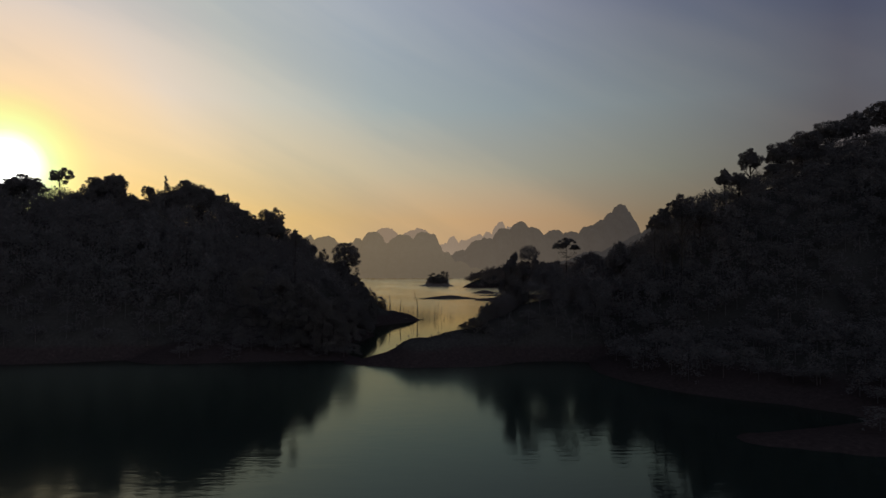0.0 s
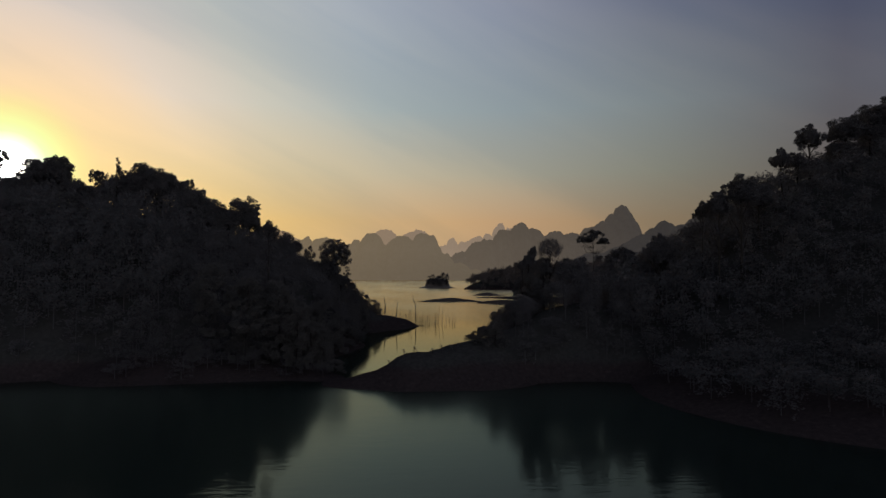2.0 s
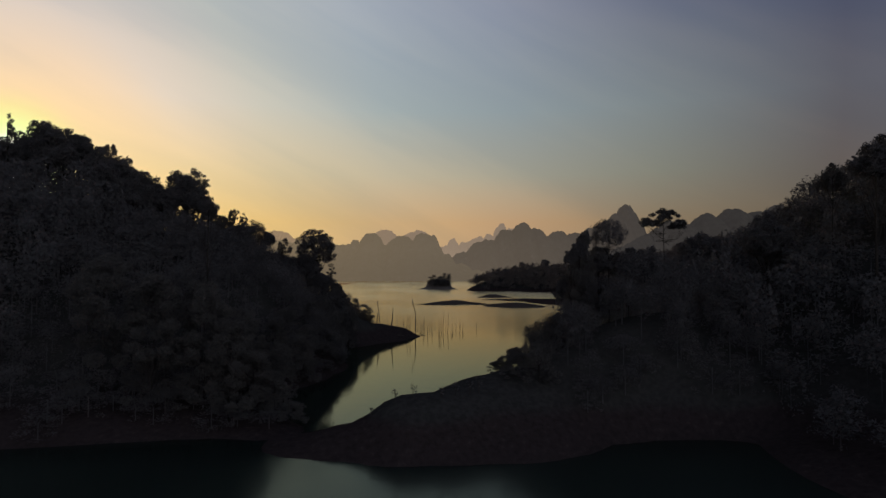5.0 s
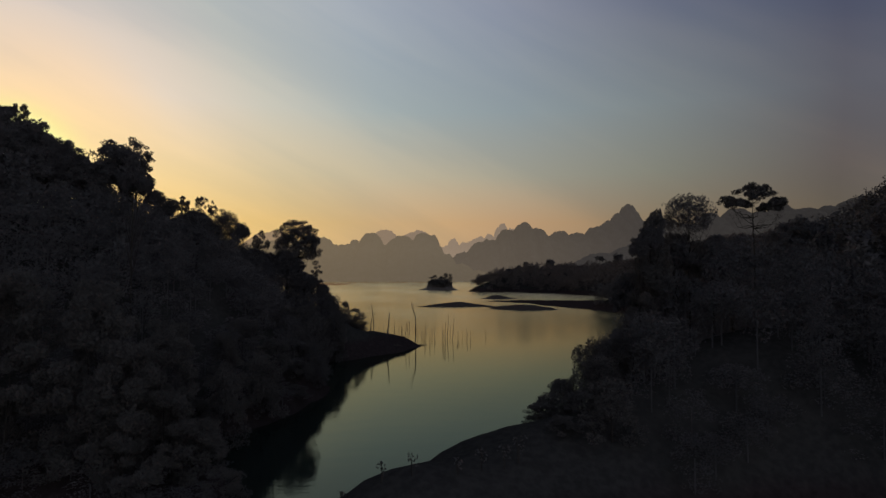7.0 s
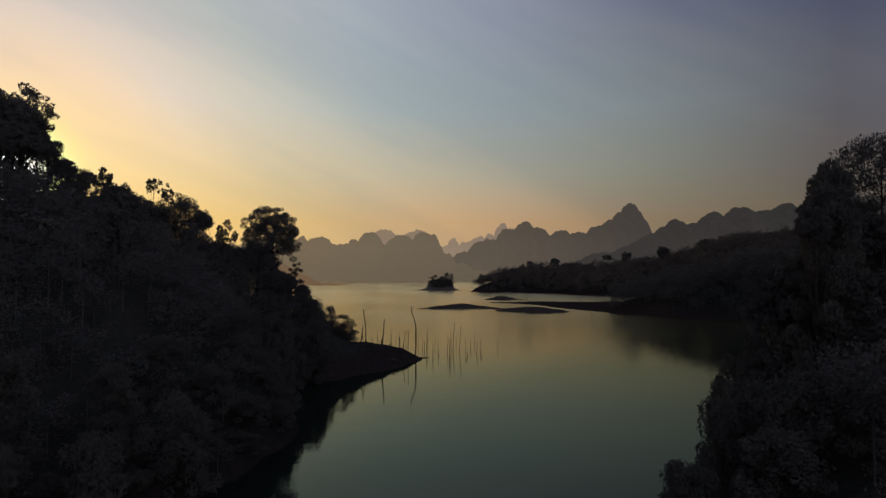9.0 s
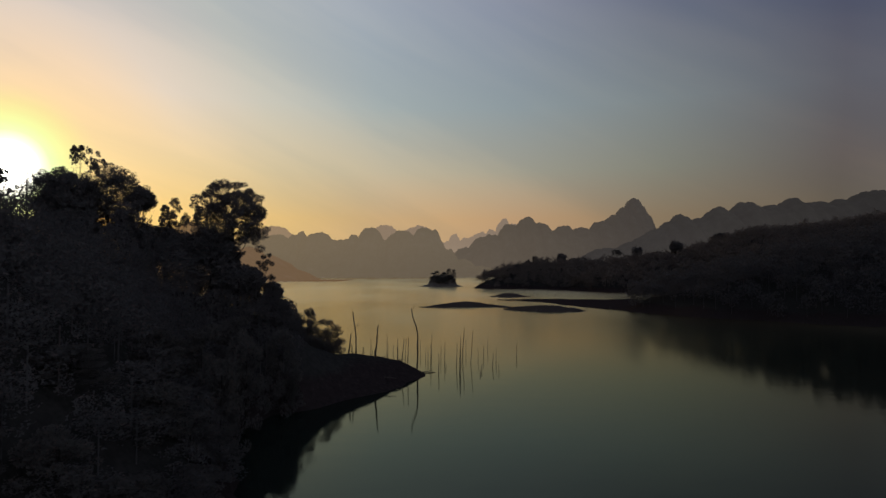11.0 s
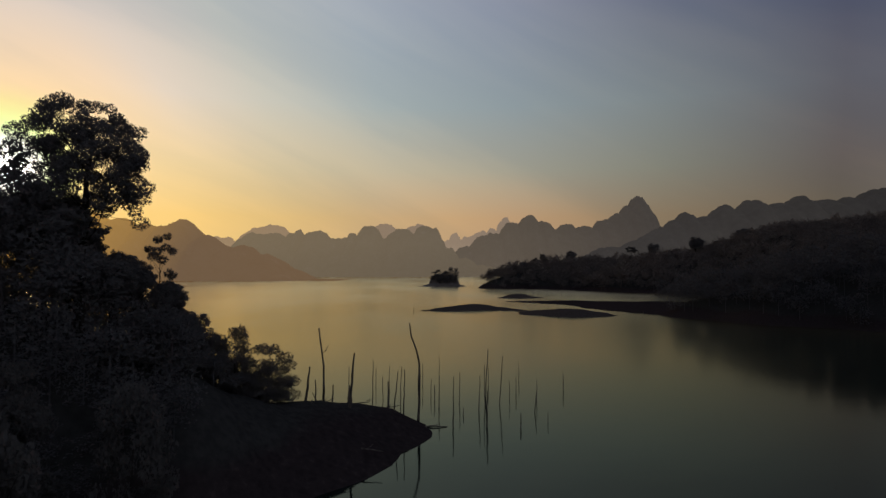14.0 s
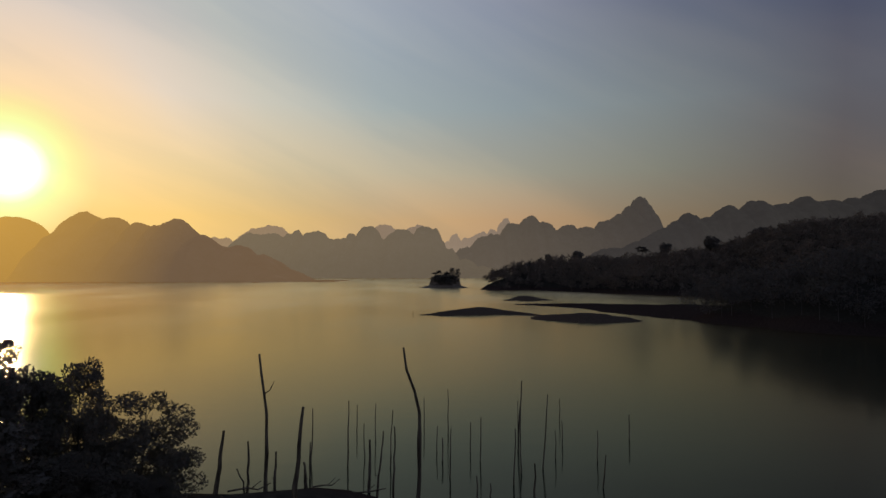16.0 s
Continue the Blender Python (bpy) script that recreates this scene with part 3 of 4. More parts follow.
KINDS = {
    "round": [tree_data("round", 40 + k, "round", 20, 6.0, 6.5, 13000, 0.36) for k in range(3)],
    "airy": [tree_data("airy", 50 + k, "airy", 18, 4.6, 9.0, 8000, 0.28, trunk=0.012) for k in range(4)],
    "broken": [tree_data("broken", 60 + k, "broken", 16, 5.0, 5.0, 11000, 0.36) for k in range(4)],
    "narrow": [tree_data("narrow", 80 + k, "narrow", 14, 2.4, 3.0, 4200, 0.27) for k in range(2)],
    "bush": [tree_data("bush", 90 + k, "bush", 7.5, 3.4, 0.3, 5200, 0.22, trunk=0.011) for k in range(3)],
    "open_bush": [tree_data("open_bush", 106 + k, "bush", 7.5, 3.4, 0.3, 11500, 0.165, trunk=0.01) for k in range(3)],
    "round_near": [tree_data("round_near", 44, "dome", 20, 6.0, 7.6, 66000, 0.155, trunk=0.013)],
    "lobed_near": [tree_data("lobed_near", 46 + k, "round", 18, 5.0, 6.5, 34000, 0.15, trunk=0.014) for k in range(2)],
    "airy_near": [tree_data("airy_near", 54 + k, "airy", 18, 4.8, 7.5, 20000, 0.15, trunk=0.012) for k in range(3)],
    "thicket": [tree_data("thicket", 96 + k, "bush", 16, 4.6, 0.5, 22000, 0.24, trunk=0.0045) for k in range(3)],
    "fan": [tree_data("fan", 78, "dome", 17, 4.4, 11.4, 7000, 0.2, 0.75, 0.012)],
    "tiered": [tree_data("tiered", 76, "tiered", 12, 3.2, 4.6, 3800, 0.19, 0.6, 0.009)],
    "umbrella_near": [tree_data("umbrella_near", 72, "pads", 14, 5.0, 10.6, 9500, 0.22, 0.45, 0.013)],
}
LABELS = {
    "round": "broad dense-crowned evergreen tree on the wooded hill",
    "airy": "tall thin-crowned tree with branches showing against the sky",
    "broken": "uneven clumpy forest tree on the wooded hill",
    "narrow": "slim upright dark tree on the ridge",
    "bush": "dense leafy shrub on the bare bank",
    "open_bush": "open leafy shrub with thin stems on the bare point",
    "round_near": "great dome-crowned evergreen tree above the bare point",
    "lobed_near": "broad lobed evergreen tree above the bare point",
    "airy_near": "tall open-crowned tree with limbs showing against the sky",
    "thicket": "tall leafy tree clothed in foliage to the ground",
    "fan": "tall tree with an open fan-shaped crown and bare limbs",
    "tiered": "young thin tree with loose sprays of leaves",
    "umbrella_near": "flat-topped umbrella-shaped tree with a bare trunk",
}
FOREST_RNG = np.random.default_rng(7)


def plant(style, which, x, y, top, r, ground, label="", name="tree"):
    """One tree of a kind, from the ground to the height top, with a crown of radius r."""
    wood, crown, height, crown_r = KINDS[style][which % len(KINDS[style])]
    z = float(ground(np.array([x]), np.array([y]))[0])
    z = max(z, -0.3)
    tall = max(top - z, 1.5)
    ob = new(name)
    ob.empty_display_size = 0.5
    ob.matrix_basis = Matrix.LocRotScale((x, y, z), Euler((0, 0, FOREST_RNG.uniform(0, 6.28))), (r / crown_r, r / crown_r, tall / height))
    shared("trunk", wood, ob)
    leafy = shared("crown", crown, ob)
    # a crown keeps its shape on a longer or shorter trunk
    stretch = (tall / height) / (r / crown_r)
    limit = 1.1 if style in ("round", "broken", "lobed_near") else 1.45
    if stretch > limit and "bush" not in style and style != "thicket":
        squeeze = limit / stretch
        leafy.scale.z, leafy.location.z = squeeze, height * (1 - squeeze)
    return tagged(ob, label or LABELS[style], "shrub" if "bush" in style else "tree", "shrubs on the banks" if "bush" in style else "trees on the hills")


# x, y, height of the top, crown radius
PLANTED = [
    # the crest by the sunset
    ("broken", 0, -129.8, 199, 53.5, 6.4), ("broken", 2, -136, 199, 51.2, 4.5), ("broken", 1, -146, 200, 53, 7.0), ("airy", 0, -118.7, 199, 55.9, 3.7), ("broken", 2, -107.5, 201, 53.4, 4.7), ("broken", 1, -102.2, 201, 54.3, 4.0),
    ("round", 1, -105.3, 203, 50.4, 6.0), ("broken", 3, -97.4, 203, 47.6, 3.4), ("airy", 1, -91.1, 201, 50.3, 2.4), ("narrow", 0, -85.8, 201, 53.7, 1.9), ("broken", 0, -88, 203, 48.5, 3.0), ("broken", 2, -78.7, 202, 52.8, 4.3),
    ("round", 0, -74.6, 203, 51.0, 3.4), ("broken", 1, -72.3, 203, 49.8, 1.9), ("round", 2, -82.5, 203, 49.5, 3.4), ("airy", 3, -68, 205, 48.4, 1.9), ("broken", 3, -66, 207, 45.5, 3.0), ("broken", 0, -62, 208, 43, 3.2),
    ("round", 0, -54.1, 212, 44.6, 4.6), ("broken", 2, -52, 211, 40.5, 3.6), ("broken", 3, -40.5, 187, 35.2, 1.9), ("airy", 2, -47.5, 221, 35.4, 1.6), ("broken", 1, -44, 219, 33, 3.4),
    # the canopy along the crest and down the slope
    ("broken", 0, -69.3, 203, 47.6, 3.5), ("round", 1, -66.1, 205, 45.8, 3.5), ("broken", 2, -62.9, 205, 43.4, 3.5), ("round", 0, -60.0, 206, 41.6, 3.6), ("broken", 1, -56.8, 206, 39.6, 3.6), ("round", 2, -72.4, 203, 48.5, 3.5), ("broken", 0, -75.5, 202, 49.0, 3.5), ("round", 1, -81.4, 202, 49.6, 3.5), ("broken", 2, -88.6, 201, 47.8, 3.4), ("round", 0, -94.7, 201, 46.1, 3.4), ("broken", 1, -98.8, 200, 47.0, 3.4), ("round", 2, -108.0, 200, 48.2, 3.4), ("broken", 0, -114.1, 200, 47.9, 3.4), ("round", 1, -84.7, 204, 48.9, 3.5), ("broken", 2, -65.7, 200, 44.3, 3.4), ("round", 0, -61.0, 202, 40.8, 3.5), ("round", 0, -53.2, 218, 38.9, 1.8), ("broken", 1, -51.3, 218, 36.2, 1.7), ("round", 2, -48.7, 218, 34.6, 1.7), ("broken", 0, -44.2, 218, 29.2, 1.5), ("round", 1, -54.8, 218, 39.9, 1.8), ("broken", 2, -46.8, 218, 31.5, 1.7), ("round", 0, -56.5, 218, 40.7, 2.0), ("broken", 1, -50.2, 218, 33.2, 2.0), ("round", 2, -59.8, 218, 41.1, 2.2),
    # over the bare point
    ("round_near", 0, -35.4, 265.5, 34.9, 6.0), ("airy_near", 1, -46, 268, 32.3, 2.7), ("lobed_near", 0, -55.3, 267, 37.8, 5.8), ("lobed_near", 1, -64, 266, 37.4, 4.8), ("airy_near", 0, -61.5, 268, 41.4, 1.8), ("airy_near", 2, -58.4, 268, 40.2, 1.7), ("broken", 2, -49.9, 266, 34.2, 2.5),
    ("broken", 0, -60, 262, 36, 4.5), ("tiered", 0, -31.9, 274, 23.2, 2.5), ("broken", 1, -32.6, 266, 20.5, 2.6), ("broken", 2, -28, 264, 16, 3.2), ("broken", 3, -37.2, 267, 25.5, 3.4),
    ("broken", 0, -37.5, 264, 27, 4.6), ("broken", 2, -42, 267, 26.5, 4.0), ("broken", 1, -47, 268, 28, 4.6), ("broken", 3, -52, 264, 30, 5.0), ("broken", 0, -58, 261, 31.5, 5.0), ("broken", 2, -32.5, 261, 21.5, 3.6),
    ("broken", 0, -35.7, 267, 23.2, 2.0), ("broken", 1, -33.8, 269, 21.2, 1.4), ("broken", 2, -32.2, 271, 19.8, 1.5), ("broken", 3, -30.2, 273, 17.4, 1.4), ("broken", 0, -32.2, 269, 20.7, 2.0), ("broken", 1, -29.7, 271, 18.3, 1.7),
    # above the spit
    ("fan", 0, 29.3, 176, 30.3, 2.9), ("thicket", 0, 24.8, 174.5, 28.2, 2.1), ("thicket", 1, 24.4, 173.5, 23.5, 2.4), ("thicket", 2, 27.6, 176.5, 25.6, 2.3), ("broken", 0, 33, 178, 25.5, 3.2), ("umbrella_near", 0, 42.5, 186, 33.0, 4.4),
    ("broken", 3, 56, 176, 31.5, 4.0), ("broken", 1, 51, 190, 29, 4.0), ("broken", 0, 47, 186, 26.5, 3.5), ("broken", 2, 38, 183, 26, 3.2),
    ("broken", 2, 67, 159, 43.1, 3.9), ("broken", 0, 62.5, 160, 39.5, 3.0), ("airy", 2, 64.6, 172, 38.9, 2.4), ("broken", 3, 92, 186, 54.6, 2.7), ("broken", 0, 103.4, 192, 62.2, 3.7), ("broken", 2, 98, 189, 54.0, 3.0), ("round", 1, 113.1, 192, 64.3, 4.4), ("broken", 1, 111, 191, 57.5, 3.6),
    ("broken", 1, 77, 170, 43.0, 3.4), ("round", 0, 123.6, 195, 69, 5.4), ("round", 1, 133, 196, 72.5, 5.6), ("broken", 3, 142, 197, 76, 5.5), ("round", 2, 153, 198, 80, 6.0), ("broken", 2, 121, 193, 64, 4.6),
    ("broken", 0, 23.6, 173, 26.2, 1.7), ("broken", 2, 22.0, 172, 24.6, 1.3), ("thicket", 0, 23.0, 172.5, 22.5, 2.1),
    ("broken", 1, 23.5, 177, 21.5, 2.8), ("narrow", 1, 26.5, 180, 23.5, 2.2),
]
for style, which, x, y, top, r in PLANTED:
    plant(style, which, x, y, top, r, near_height)
SHRUBS = [
    # low growth at the foot of the bushes on the point
    (-24.6, 275.2, 6.4, 1.9), (-22.6, 275.4, 6.0, 1.7), (-20.7, 275.6, 5.6, 1.5), (-19.6, 276.0, 5.0, 1.1), (-27, 275.5, 7.4, 2.0), (-23.4, 277.5, 6.2, 1.8), (-21.2, 278.0, 5.4, 1.6),
    (-24.8, 277, 13.3, 2.6), (-21.4, 277.6, 11.2, 3.2), (-23.4, 273, 8.6, 2.4), (-28, 278, 12.5, 2.8), (-29.8, 279, 12.5, 2.6), (-25.6, 280, 9.5, 2.2), (-22.4, 280, 8.0, 2.0), (-26.5, 274, 10, 2.6), (-21.5, 274.5, 7.6, 2.0), (19.8, 179, 11.5, 2.1), (24.5, 187, 13.5, 2.4),
    (9.8, 163, 5.8, 1.5), (12.2, 167.3, 10.0, 1.9), (13, 170, 9.5, 2.3), (12.5, 160, 10, 2.2), (10.2, 157, 8.6, 1.5), (18.5, 175, 10.5, 2.2), (19.5, 171, 13, 2.5), (21, 177, 13.5, 2.4), (15.5, 165, 12.5, 2.5), (23, 181, 14.5, 2.6), (25.5, 184, 15.5, 2.8),
    (29, 187, 16.5, 3.0), (22.5, 174, 17, 2.6), (19.5, 167, 15, 2.8), (14, 156, 12, 2.6), (14.5, 174, 6.2, 1.8), (16.5, 179, 6.8, 1.8), (12, 170, 6.0, 1.6), (21.8, 183, 8.5, 2.0), (11.2, 168, 5.2, 1.4), (-33, 160, 7.5, 2.6), (-40, 162, 8.6, 3.0), (-28, 170, 8.8, 2.8), (-25, 178, 9.5, 2.8), (-24, 190, 10, 3.0), (-25, 202, 10.5, 3.0), (-24, 214, 11, 3.2), (-24, 228, 11.5, 3.0), (-25, 240, 12.5, 3.2), (-23, 250, 12.0, 3.0),
]
for k, (x, y, top, r) in enumerate(SHRUBS):
    plant("open_bush" if 276 < y < 281 and -26 < x < -20 else "bush", k, x, y, top, r, near_height, name="shrub")


def shore_x(y):
    """Where the foot of the sunset hill meets the lake."""
    xs = np.arange(-60.0, -8.0, 0.5)
    return float(xs[near_height(xs, np.full(xs.shape, float(y))) > 0.15].max())


for k, y in enumerate(np.arange(160, 252, 3.4)):
    x = shore_x(y) - 0.6 - 1.3 * (k % 3)
    plant("bush", k, x, float(y), 3.6 + 1.1 * (k * 7 % 4), 2.2 + 0.35 * (k * 5 % 3), near_height, name="shrub")

for style, which, x, y, top, r in [("broken", 0, -30.4, 272, 16.4, 2.8), ("broken", 2, -28.4, 273, 15.2, 2.6), ("broken", 1, -34.5, 271, 18.5, 3.0), ("broken", 2, 28, 176.5, 25.5, 2.6)]:
    plant(style, which, x, y, top, r, near_height)
for k, (x, y, top, r) in enumerate([(-28.6, 271, 14.5, 2.7), (-27.4, 272.5, 12.6, 2.5), (-26.4, 270, 10.4, 2.4), (-29.5, 267.5, 13.5, 2.8), (-25.4, 268, 8.8, 2.2), (-27.5, 266, 10.5, 2.6), (-31, 269.5, 15, 2.8), (-24.4, 266, 7.6, 2.0), (-27, 262.5, 10.5, 2.6), (-25, 263.5, 8.6, 2.2), (-24.2, 269, 8.4, 2.0), (-29, 261, 12.5, 2.8), (-26.2, 266.5, 9.6, 2.4),
                                    (9.6, 166.5, 6.0, 1.5), (15.6, 171.2, 13.0, 2.1), (20.6, 180.5, 12.6, 2.0), (9.2, 163, 7.4, 1.4), (10.6, 165, 9.0, 1.6), (17.5, 172.5, 13.8, 2.2),
                                    (38, 204, 5.5, 2.8), (41.5, 209, 5.8, 3.0), (44.5, 214.5, 5.6, 3.0), (47.5, 220, 5.8, 3.2), (51, 226, 6.0, 3.2), (55, 232, 6.0, 3.4), (59.5, 237, 6.2, 3.4), (46.5, 208, 9.0, 3.4), (51, 216, 9.0, 3.4), (56, 224, 9.2, 3.6), (62, 231, 9.4, 3.8)]):
    plant("bush", k, x, y, top, r, near_height, name="shrub")

for k, (x, y, top, r) in enumerate([(-24.5, 160, 10.5, 3.0), (-27, 158, 15, 3.6), (-31, 160, 19, 4.2), (-28, 168, 15.0, 3.6), (-34, 167, 20, 4.4), (-38, 160, 21, 5.0), (-46, 163, 24, 5.2), (-31, 176, 15.5, 3.8), (-28, 186, 13, 3.0), (-29, 198, 14, 3.2), (-29, 210, 14.5, 3.2), (-28, 222, 14.5, 3.0), (-28, 234, 14, 3.0), (-28, 245, 14, 3.0)]):
    plant("thicket", k, x, y, top, r, near_height)


def bare_tree(x, y, top, r):
    """A leafless tree on the slope."""
    wood, _, height, crown_r = KINDS["airy_near"][1]
    z = float(near_height(np.array([x]), np.array([y]))[0])
    ob = new("bare_tree")
    ob.matrix_basis = Matrix.LocRotScale((x, y, z), Euler((0, 0, 1.0)), (r / crown_r, r / crown_r, (top - z) / height))
    shared("branches", wood, ob)
    tagged(ob, "leafless tree with thin bare branches on the slope", "tree", "trees on the hills")


bare_tree(-48.6, 235, 34.5, 2.4)


def scatter(height, x0, x1, y0, y1, step, lowest, seed):
    """Places for forest trees on a jittered grid, with the ground's height there."""
    rng = np.random.default_rng(seed)
    gx, gy = np.meshgrid(np.arange(x0, x1, step), np.arange(y0, y1, step))
    x = gx.ravel() + rng.uniform(-0.48, 0.48, gx.size) * step
    y = gy.ravel() + rng.uniform(-0.48, 0.48, gx.size) * step
    z = height(x, y)
    keep = z > lowest + rng.uniform(0, 1.2, x.size)
    return x[keep], y[keep], z[keep], rng


def forest(name, height, bounds, step, lowest, tall, r, leaves, size, seed, label, clear=None, grow=10.0, shapes=("broken", "round", "bush", "bush", "broken", "bush", "round"), low=None, leaf=LEAF_DARK):
    """A stand of trees too many to count: trunks and leaves in one mesh."""
    x, y, z, rng = scatter(height, *bounds, step, lowest, seed)
    if clear is not None:
        keep = ~clear(x, y)
        x, y, z = x[keep], y[keep], z[keep]
    kinds = []
    for k in range(7):
        style = shapes[k % len(shapes)]
        base = 0.04 if style == "bush" else 0.12
        centres, radii = crown_plan(rng, style, r, tall * 0.93, tall * base)
        kinds.append(leaf_cloud(rng, centres, np.array(radii) * 1.1, leaves, size, 0.9))
    verts, faces, at = [], [], 0
    stem = np.array([(math.cos(a) * 0.09, math.sin(a) * 0.09, h * tall) for h in (-0.15, 0.6) for a in (0, 2.1, 4.2)])
    sides = np.array([(0, 1, 4), (0, 4, 3), (1, 2, 5), (1, 5, 4), (2, 0, 3), (2, 3, 5)])
    for px_, py_, pz in zip(x, y, z):
        v, q = kinds[rng.integers(len(kinds))]
        ramp = min(1.0, 0.42 + (pz - lowest) / grow * 0.6)
        if low is not None:
            ramp *= low(px_, py_)
        h, w = ramp * rng.uniform(0.75, 1.15), (0.6 + 0.4 * ramp) * rng.uniform(0.8, 1.2)
        a = rng.uniform(0, 6.28)
        c, s = math.cos(a), math.sin(a)
        for vv, qq in ((v, q), (stem, sides)):
            turned = np.stack([(vv[:, 0] * c - vv[:, 1] * s) * w, (vv[:, 0] * s + vv[:, 1] * c) * w, vv[:, 2] * h], 1)
            verts.append(turned + (px_, py_, pz))
            faces.append(qq + at)
            at += len(vv)
    data = bpy.data.meshes.new(name)
    allv, allq = np.concatenate(verts), np.concatenate(faces)
    data.vertices.add(len(allv))
    data.vertices.foreach_set("co", allv.ravel())
    data.loops.add(allq.size)
    data.loops.foreach_set("vertex_index", allq.ravel().astype(np.int32))
    data.polygons.add(len(allq))
    data.polygons.foreach_set("loop_start", np.arange(0, allq.size, 3, dtype=np.int32))
    data.update(calc_edges=True)
    data.materials.append(leaf)
    return tagged(new(name, data), label, "forest", kind="stuff")


def no_trees_left(x, y):
    return ((x > -22) & (y > 250)) | (x > -15) | ((y > 271) & (x > -31)) | ((x < -95) & (y > 240))


def no_trees_right(x, y):
    return (x < 17.5) | ((x < 24) & (y < 152)) | ((x < 27) & (y > 178))


HILL = "dense dark evergreen forest covering the hill above the point"
forest("forest", near_height, (-175, -12, 140, 285), 4.3, 2.2, 11.5, 3.5, 440, 0.47, 31, HILL, clear=lambda x, y: no_trees_left(x, y) | (x > -62) | (y > 226), grow=13.0, low=lambda x, y: 0.78 if x < -86 else 1.2)
forest("forest", near_height, (-62, -12, 140, 285), 3.8, 0.5, 11.5, 3.5, 1000, 0.28, 34, HILL, clear=lambda x, y: no_trees_left(x, y) | ((x > -34) & (y > 258)), grow=13.0, low=lambda x, y: 0.78 if y < 256 else 1.0)
BENEATH = "dark leafy undergrowth beneath the trees above the point"
forest("undergrowth", near_height, (-66, -22, 225, 284), 2.6, 3.0, 5.5, 2.4, 380, 0.25, 37, BENEATH, clear=no_trees_left, grow=8.0, shapes=("bush",))
forest("undergrowth", near_height, (-165, -40, 160, 226), 4.2, 12.0, 8.0, 3.6, 240, 0.46, 38, BENEATH, clear=no_trees_left, grow=8.0, shapes=("bush",))
STEEP = "dense dark forest on the steep hill above the spit"
forest("forest", near_height, (45, 165, 75, 235), 4.3, 0.9, 11.0, 3.5, 360, 0.52, 32, STEEP, clear=lambda x, y: no_trees_right(x, y) | ((y > 222) & (x > 78)), grow=13.0, low=lambda x, y: 1.15 if x < 58 else 0.78 if x < 88 else 0.6 if x < 112 else 0.8)
forest("forest", near_height, (8, 45, 100, 240), 3.6, 2.4, 10.5, 3.2, 1300, 0.23, 35, STEEP, clear=no_trees_right, grow=13.0)
SHORE = "dark forest along the far wooded cape"


def behind_crest(x, y):
    """Far slopes that no one on the lake can see."""
    return (far_height(x * 0.9, 200 + (y - 200) * 0.9) > far_height(x, y) + 13) | (far_height(x * 0.8, 200 + (y - 200) * 0.8) > far_height(x, y) + 15)


ROUNDED = ("round", "round", "bush", "broken", "round", "bush", "round")
forest("forest", far_height, (60, 330, 385, 560), 6.0, 0.7, 14.0, 4.6, 330, 0.66, 33, SHORE, clear=lambda x, y: ((x < 122) & (y > 470)) | behind_crest(x, y), grow=1.5, shapes=ROUNDED)
forest("forest", far_height, (60, 600, 560, 960), 7.6, 0.3, 15.0, 5.6, 190, 1.15, 36, SHORE, leaf=LEAF_HAZED, clear=lambda x, y: ((x < 150) & (y < 640)) | behind_crest(x, y), grow=1.5, shapes=ROUNDED)
FAR_TREES = [("airy", 0, 74, 905, 21.5, 4.2), ("airy", 1, 131, 921, 39, 4.2), ("airy", 2, 118, 900, 34, 3.6), ("round", 0, 252, 786, 52, 7.5), ("airy", 3, 205, 830, 44, 6.0), ("round", 1, 375, 850, 70, 9),
             ("broken", 2, 92, 890, 25, 5), ("broken", 0, 104, 895, 29, 6), ("round", 2, 300, 790, 60, 7), ("round", 1, 160, 905, 42, 6), ("round", 0, 222, 815, 47, 6), ("round", 2, 335, 770, 63, 7)]
for style, which, x, y, top, r in FAR_TREES:
    plant(style, which, x, y, top, r, far_height, "tall tree standing above the far wooded shore")


def islet_height(x, y):
    return bar_height(ISLET_RIDGES, 14)(x, y)


ISLET_TREES = [("bush", 2, 24, 952, 23.5, 4.6), ("bush", 0, 30, 951, 22.5, 4.0), ("bush", 1, 8, 952, 20.5, 4.5), ("broken", 3, 4, 950, 18, 4.0), ("broken", 3, 18, 956, 19, 5.0), ("bush", 0, 15, 945, 16.5, 6.5),
               ("bush", 2, 7, 945, 15.5, 5.5), ("bush", 1, 23, 945, 16, 6.0), ("bush", 0, 29, 946, 14.5, 4.5), ("bush", 1, 2, 946, 13.5, 4.0), ("bush", 2, 19, 942, 12, 5.0), ("bush", 1, 10, 942, 11, 4.5)]
for style, which, x, y, top, r in ISLET_TREES:
    plant(style, which, x, y, top, r, islet_height, "dark tree growing on the small rocky islet")


